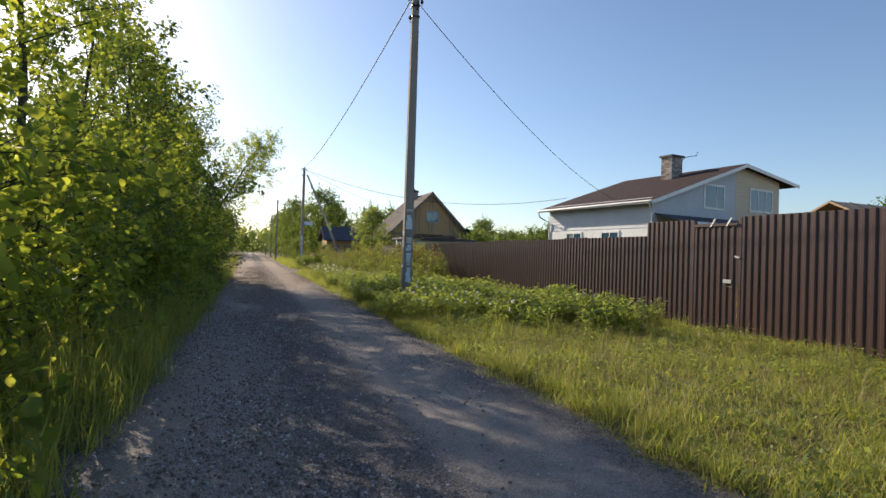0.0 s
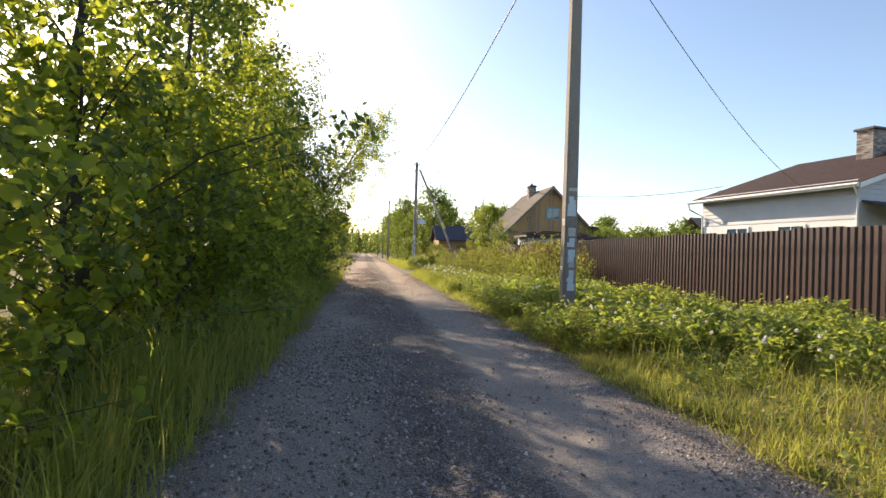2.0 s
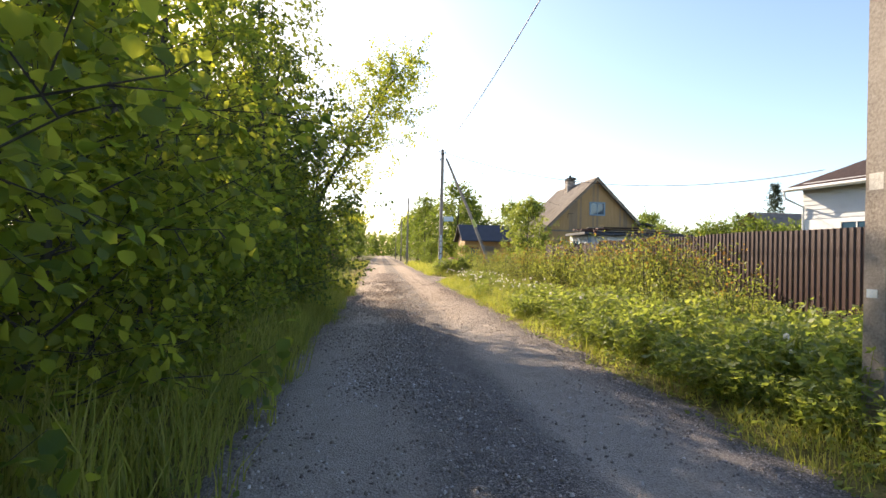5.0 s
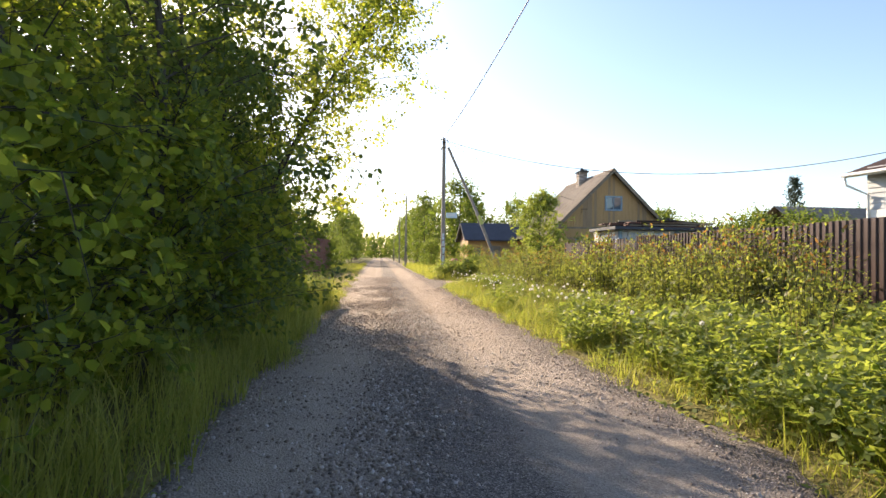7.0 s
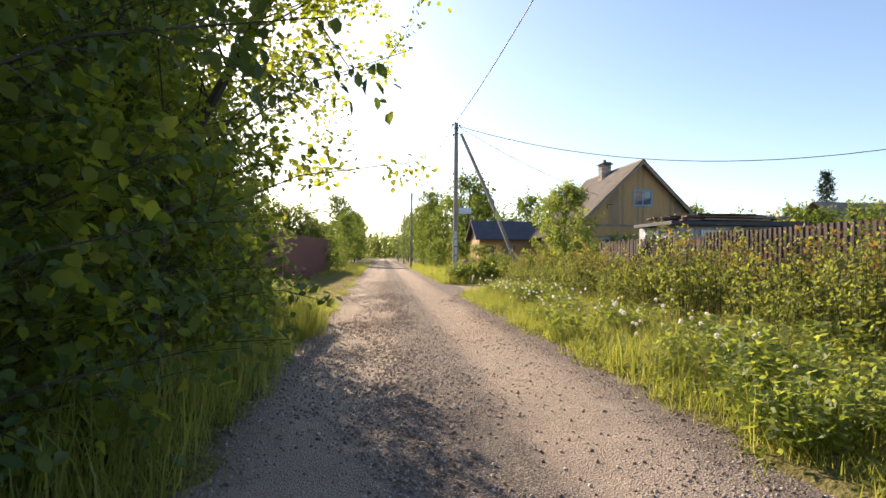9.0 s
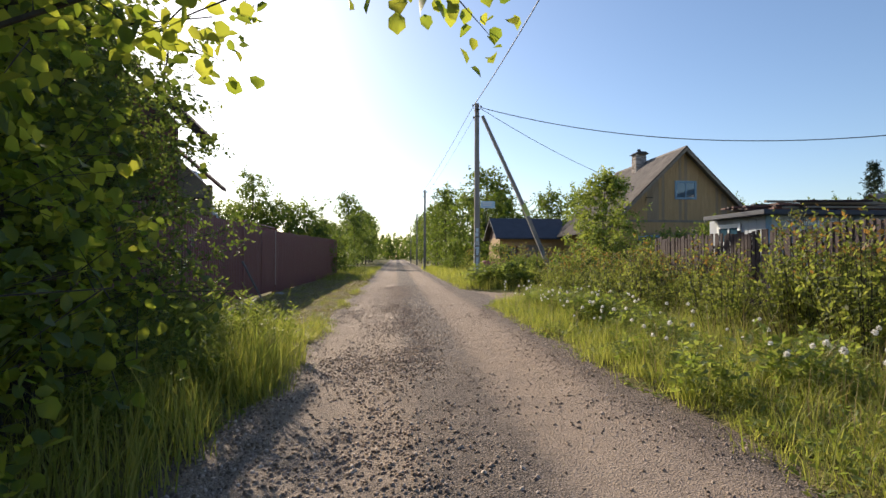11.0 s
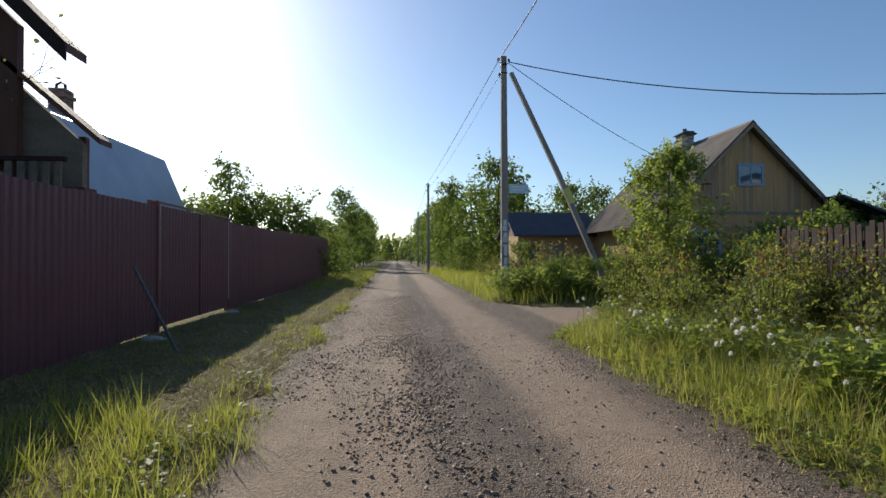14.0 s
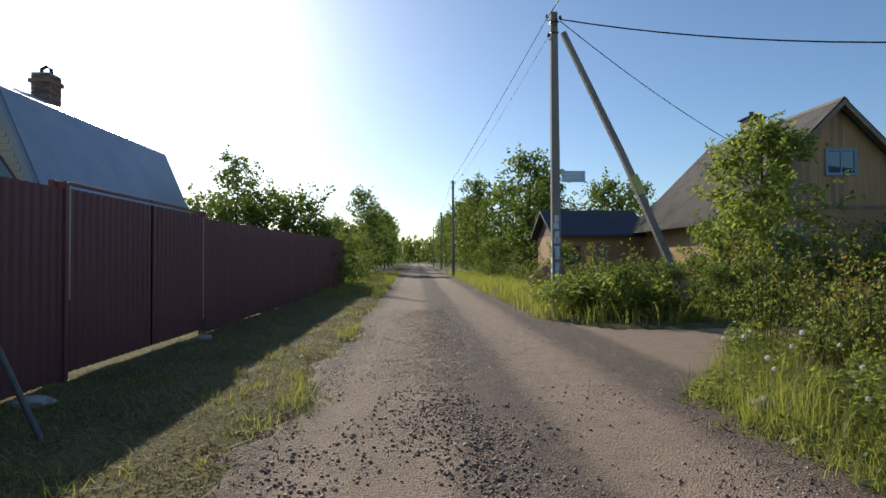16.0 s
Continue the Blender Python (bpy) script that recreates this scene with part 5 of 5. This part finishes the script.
def herb_plant(name, label, seed, height, radius, stems, per, leaf, ratio, mat, category="plant", tip=None, up=0.25, trefoil=False):
    """Upright stems with spreading leaves."""
    rng = np.random.default_rng(seed)
    t = thing(name, label=label, category=category)
    b = bmesh.new()
    P, D, TP, TD = [], [], [], []
    for i in range(stems):
        a, r = rng.uniform(0, math.tau), radius * math.sqrt(rng.uniform())
        foot = Vector((math.cos(a) * r * 0.55, math.sin(a) * r * 0.55, -0.02))
        h = height * rng.uniform(0.65, 1.1)
        top = Vector((math.cos(a) * r, math.sin(a) * r, h))
        bm_tube((foot, top), (0.004, 0.002), 3, False, b)
        for k in range(per):
            f = 0.25 + 0.75 * (k + 0.5) / per
            q = foot.lerp(top, f)
            ang = k * 2.4 + a
            d = (math.cos(ang), math.sin(ang), up + rng.normal(0, 0.2))
            if tip and f > 0.93:
                TP.append(q), TD.append(d)
            else:
                P.append(q), D.append(d)
    part("stem", b, mat, t)["kind"] = "stuff"
    for nm, pp, dd, mm in (("foliage", P, D, mat), ("tip_foliage", TP, TD, tip)):
        if len(pp):
            pp, dd = np.array(pp), np.array(dd)
            n = len(pp)
            L = leaf * rng.uniform(0.6, 1.25, n)
            up_side = rng.normal(0, 0.55, (n, 3)) + np.array([0, 0, 1.0])
            base = pp + rng.normal(0, 0.01, (n, 3))
            if trefoil:                      # three leaflets to a leaf
                side = unit(np.cross(dd, up_side))
                stalk = base + unit(dd) * (L * 0.6)[:, None]
                base = np.concatenate([stalk, stalk, stalk])
                dd = np.concatenate([unit(dd), unit(dd) * 0.45 + side, unit(dd) * 0.45 - side])
                up_side, L = np.tile(up_side, (3, 1)), np.concatenate([L, L * 0.85, L * 0.85])
            leaves(nm, base, dd, up_side, L, L * ratio, mm, t, False)["kind"] = "stuff"
    return t


def shrub(seed):
    """A loose many-stemmed shrub, its youngest leaves reddish."""
    rng = np.random.default_rng(seed)
    t = thing("spirea_shrub", label="spirea shrub with yellow-green leaves and reddish tips", category="shrub", group="shrubs on the verge")
    P, D = [], []
    b = bmesh.new()
    for i in range(30):
        a, r = rng.uniform(0, math.tau), rng.uniform(0.05, 0.62)
        h = 1.45 * rng.uniform(0.45, 1.1) * (1.1 - 0.45 * r)
        foot, top = Vector((math.cos(a) * r * 0.4, math.sin(a) * r * 0.4, -0.03)), Vector((math.cos(a) * r, math.sin(a) * r, h))
        bm_tube((foot, top), (0.006, 0.0025), 3, False, b)
        for k in range(9):
            q = foot.lerp(top, rng.uniform(0.2, 1.0))
            d = Vector(rng.normal(0, 0.09, 3)) + Vector((0, 0, 0.06))
            fr = rng.uniform(0.1, 1.0, 5)[:, None]
            P.append(np.array(q) + fr * np.array(d) + rng.normal(0, 0.022, (5, 3)))
            D.append(np.array(d)[None] * 5 + rng.normal(0, 0.7, (5, 3)))
    part("stem", b, "bark", t)["kind"] = "stuff"
    P, D = np.concatenate(P), np.concatenate(D)
    red = (P[:, 2] > 1.05) & (rng.random(len(P)) < 0.3)
    for nm, sel, mat in (("foliage", ~red, "leaf_spirea"), ("tip_foliage", red, "leaf_red")):
        n = int(sel.sum())
        if n:
            L = 0.062 * rng.uniform(0.6, 1.35, n)
            leaves(nm, P[sel], D[sel], rng.normal(0, 0.7, (n, 3)) + np.array([0, 0, 1.0]), L, L * 0.55, mat, t, False)["kind"] = "stuff"
    return t


def build_weeds():
    herb = [herb_plant("goutweed", "leafy green goutweed clump on the verge", 50 + i, 0.52, 0.40, 20, 8, 0.076, 0.50, "leaf_herb", trefoil=True) for i in range(3)]
    spir = [shrub(60 + i) for i in range(3)]
    fire = [herb_plant("willowherb", "upright willowherb with narrow leaves by the lane", 70 + i, 0.8, 0.4, 22, 26, 0.10, 0.22, "leaf_herb", up=0.5) for i in range(2)]
    used = set()
    rng = random.Random(9)
    def place(kinds, x, y, s):
        if on_road(x, y, 0.12):
            return
        src = rng.choice(kinds)
        if src.name in used:
            o = put(src, x, y, rng.uniform(0, 360), s)
        else:
            used.add(src.name)
            park(src, x, y, rng.uniform(0, 360), s)
    # herbs: a broad bank from the pole to the side lane
    for i in range(310):
        x, y = rng.triangular(2.6, 7.9, 3.0), rng.triangular(6.8, 30, 14)
        if y < 9.5 and x < 4.0 + (9.5 - y) * 0.7:
            continue
        if y > 20 and rng.random() < 0.6:
            continue
        place(herb, x, y, rng.uniform(0.8, 1.25) * (0.8 if x < 3.2 else 1.0))
    for i in range(48):
        x, y = rng.triangular(2.9, 6.0, 3.4), rng.uniform(25, 34.6)
        place(herb, x, y, rng.uniform(0.6, 0.95))
    for i in range(46):
        place(herb, rng.uniform(4.6, 7.95), rng.uniform(7.6, 12.5), rng.uniform(0.75, 1.1))
    for i in range(24):
        x, y = rng.uniform(3.2, 5.6), rng.uniform(38.6, 43.5)
        place(herb, x, y, rng.uniform(1.1, 1.8))
    for i in range(95):
        x, y = rng.uniform(4.4, 7.7), rng.uniform(16.0, 34.6)
        if (y > 20 or x < 6.2) and x > 6.2 - (y - 16) * 0.12:
            place(spir, x, y, rng.uniform(0.6, 0.85) if y < 20 else rng.uniform(0.85, 1.25) if y < 27 else rng.uniform(0.65, 0.95))
    for x, y, s in ((4.6, 15.4, 0.7), (5.2, 16.5, 0.9), (5.0, 18, 0.95), (5.6, 20, 1.0), (4.9, 22, 0.85), (6.4, 31.5, 1.1), (7.0, 33.3, 1.1), (7.6, 34.2, 1.0), (6.0, 41.5, 1.1), (7.5, 39.4, 1.2), (5.2, 43, 1.1), (9.6, 38.6, 1.3), (10.5, 39, 1.2), (6.5, 46, 1.2), (4.8, 48, 1.0), (5.2, 54, 1.1)):
        place(spir, x, y, s)
    for x, y, s in ((-1.45, 25.4, 1.0), (-1.75, 25.9, 1.05), (-1.2, 25.9, 0.85), (-2.1, 25.2, 1.1), (-1.9, 24.6, 0.9), (-1.35, 23.9, 0.7), (-2.5, 25.9, 1.0), (-1.6, 22.8, 0.6), (-1.6, 24.9, 0.9), (-1.95, 25.5, 1.0), (-2.3, 26.3, 0.95), (-1.8, 26.4, 0.8), (-2.8, 26.6, 0.9), (-1.5, 24.3, 0.75), (-1.75, 23.5, 0.8), (-2.7, 25.4, 1.1)):
        place(fire, x, y, s)
    # dandelion clocks
    def clock():
        t = thing("dandelion", label="dandelion gone to a white seed head", category="flower", group="dandelions on the verge")
        part("stalk", bm_tube([(0, 0, 0), (0.01, 0.005, 0.25), (0.015, 0.01, 0.5)], [0.003, 0.0028, 0.0025], 4), "leaf_herb", t)
        r = np.random.default_rng(3)
        n = 44
        d = unit(r.normal(0, 1, (n, 3)))
        c = np.array([0.015, 0.01, 0.52])
        leaves("seed_head", c + d * 0.006, d, r.normal(0, 1, (n, 3)), np.full(n, 0.020), np.full(n, 0.012), "fluff", t, False)
        return t
    c0 = clock()
    park(c0, 3.4, 23.0)
    for i in range(26):
        put(c0, rng.uniform(3.0, 5.0), rng.uniform(7.2, 11.5), rng.uniform(0, 360), rng.uniform(0.75, 1.1))
    for i in range(140):
        y = rng.choice((rng.uniform(9, 34), rng.uniform(19, 34), rng.uniform(21, 33)))
        x = 2.75 + abs(rng.gauss(0, 0.9)) + (0.6 if y < 12 else 0)
        if x < 6.5 and not on_road(x, y, 0.1):
            put(c0, x, y, rng.uniform(0, 360), rng.uniform(0.7, 1.15))


def build_stones():
    """Crushed stone: coarse along the lane's crown, scattered over its left half, fine on the right edge."""
    rng = np.random.default_rng(77)
    n = 270000
    y = 1.5 + 40.0 * rng.uniform(0, 1, n) ** 1.12
    kind = rng.choice(4, n, p=[0.44, 0.30, 0.14, 0.12])
    x = np.select([kind == 0, kind == 1, kind == 2], [rng.normal(0.55, 1.0, n) * np.where(y < 26, 0.40, 0.24) + np.where(y < 26, 0, 0.26), rng.uniform(-0.95, 0.45, n), rng.normal(2.25, 0.22, n)], rng.uniform(-0.9, 2.5, n))
    bar = np.select([kind == 0, kind == 3], [rng.uniform(0.10, 0.95, n), rng.uniform(0.2, 1.0, n)], np.where(y < 27, rng.uniform(0.2, 0.95, n), rng.uniform(0.42, 1.15, n)))
    ok = np.array([0.5 + 0.6 * fbm(a * 1.5, b * 0.55, 1.0, 12.0) + 0.25 * fbm(a, b, 4.0, 15.0) > c and on_road(a, b, 0.06) for a, b, c in zip(x, y, bar)])
    x, y, kind = x[ok], y[ok], kind[ok]
    n = len(x)
    z = np.array([road_z(a, b) for a, b in zip(x, y)])
    s = np.where(kind == 2, 0.004 + 0.007 * rng.uniform(0, 1, n) ** 2, 0.004 + 0.0125 * rng.uniform(0, 1, n) ** 3.0)
    small = (s < 0.0085) | (y > 33)
    block = [(1, 0, -0.3), (0, 1, -0.3), (-1, 0, -0.3), (0, -1, -0.3), (0.62, 0.3, 0.55), (-0.25, 0.65, 0.5), (-0.6, -0.3, 0.55), (0.3, -0.62, 0.5)]
    chip = [(1, 0, -0.3), (0, 1, -0.3), (-1, 0, -0.3), (0, -1, -0.3), (0.1, -0.1, 0.7)]
    for sel, base, faces, k in ((~small, block, [(0, 1, 5, 4), (1, 2, 6, 5), (2, 3, 7, 6), (3, 0, 4, 7), (4, 5, 6, 7)], 4),
                                (small, chip, [(0, 1, 4), (1, 2, 4), (2, 3, 4), (3, 0, 4)], 3)):
        m = int(sel.sum())
        base = np.array(base, float)
        V = base[None] * (1 + rng.uniform(-0.35, 0.4, (m, len(base), 3))) + rng.normal(0, 0.16, (m, len(base), 3))
        turn = rng.uniform(0, math.tau, m)
        c, si = np.cos(turn)[:, None], np.sin(turn)[:, None]
        V = np.stack([V[..., 0] * c - V[..., 1] * si, V[..., 0] * si + V[..., 1] * c, V[..., 2] * 0.95], -1) * s[sel][:, None, None]
        V += np.stack([x[sel], y[sel], z[sel] + s[sel] * 0.28], -1)[:, None, :]
        o = soup("gravel", V, faces, k, "chips")
        tagged(o, "loose crushed grey stone on the lane", "gravel", kind="stuff")


def build_rosettes():
    """Clover, plantain and dandelion leaves in the short turf."""
    rng = np.random.default_rng(55)
    for label, n, box, size in (("clover and plantain leaves in the verge", 26000, (2.3, 7.9, 0, 11), 0.035), ("low broad leaves along the lane's edge", 34000, (2.25, 4.4, 8, 36), 0.042),
                                ("low broad leaves along the lane's edge", 9000, (-1.35, -0.68, 0, 30), 0.04)):
        P = scatter(rng, n, *box, keep=lambda x, y: patch(x, y, 1.9, 21.0) > 0.45)
        m = len(P)
        P[:, 2] += rng.uniform(0.02, 0.09, m) * (1 + np.clip(P[:, 0] - 2.4, 0, 1.5))
        a = rng.uniform(0, math.tau, m)
        D = np.stack([np.cos(a), np.sin(a), rng.uniform(0.0, 0.7, m)], 1)
        L = size * rng.uniform(0.6, 1.7, m)
        o = leaves("ground_leaf", P, D, rng.normal(0, 0.3, (m, 3)) + np.array([0, 0, 1.0]), L, L * 0.6, "leaf_herb", None, False)
        tagged(o, label, "weeds", kind="stuff")


def lump(name, at, size, seed, mat, label, category):
    """A rough stone or block."""
    b = bmesh.new()
    bmesh.ops.create_icosphere(b, subdivisions=3, radius=1.0)
    for v in b.verts:
        d = 1 + 0.28 * noise.noise(v.co * 1.3 + Vector((seed, 0, 0))) + 0.08 * noise.noise(v.co * 4)
        v.co = Vector((v.co.x * size[0], v.co.y * size[1], v.co.z * size[2])) * d
    o = part(name, b, mat)
    o.location = (at[0], at[1], ground_z(at[0], at[1]) + size[2] * 0.55 if len(at) == 2 else at[2])
    return tagged(o, label, category)


def build_oddments():
    lump("stone", (3.0, 31.9), (0.10, 0.08, 0.075), 3.0, "stone", "pale stone lying in the verge grass", "stone")
    lump("concrete_lump", (-3.35, 32.5), (0.17, 0.12, 0.05), 6.0, "stone", "broken concrete slab below the maroon fence", "rubble")
    lump("concrete_lump", (-3.4, 36.4), (0.14, 0.1, 0.05), 8.0, "stone", "broken concrete slab below the maroon fence", "rubble")
    lump("covered_pile", (5.7, 49.8), (0.85, 0.6, 0.62), 12.0, "red_sheet", "low pile under a faded red sheet", "pile")


build_grass()
build_weeds()
build_rosettes()
build_oddments()
build_stones()
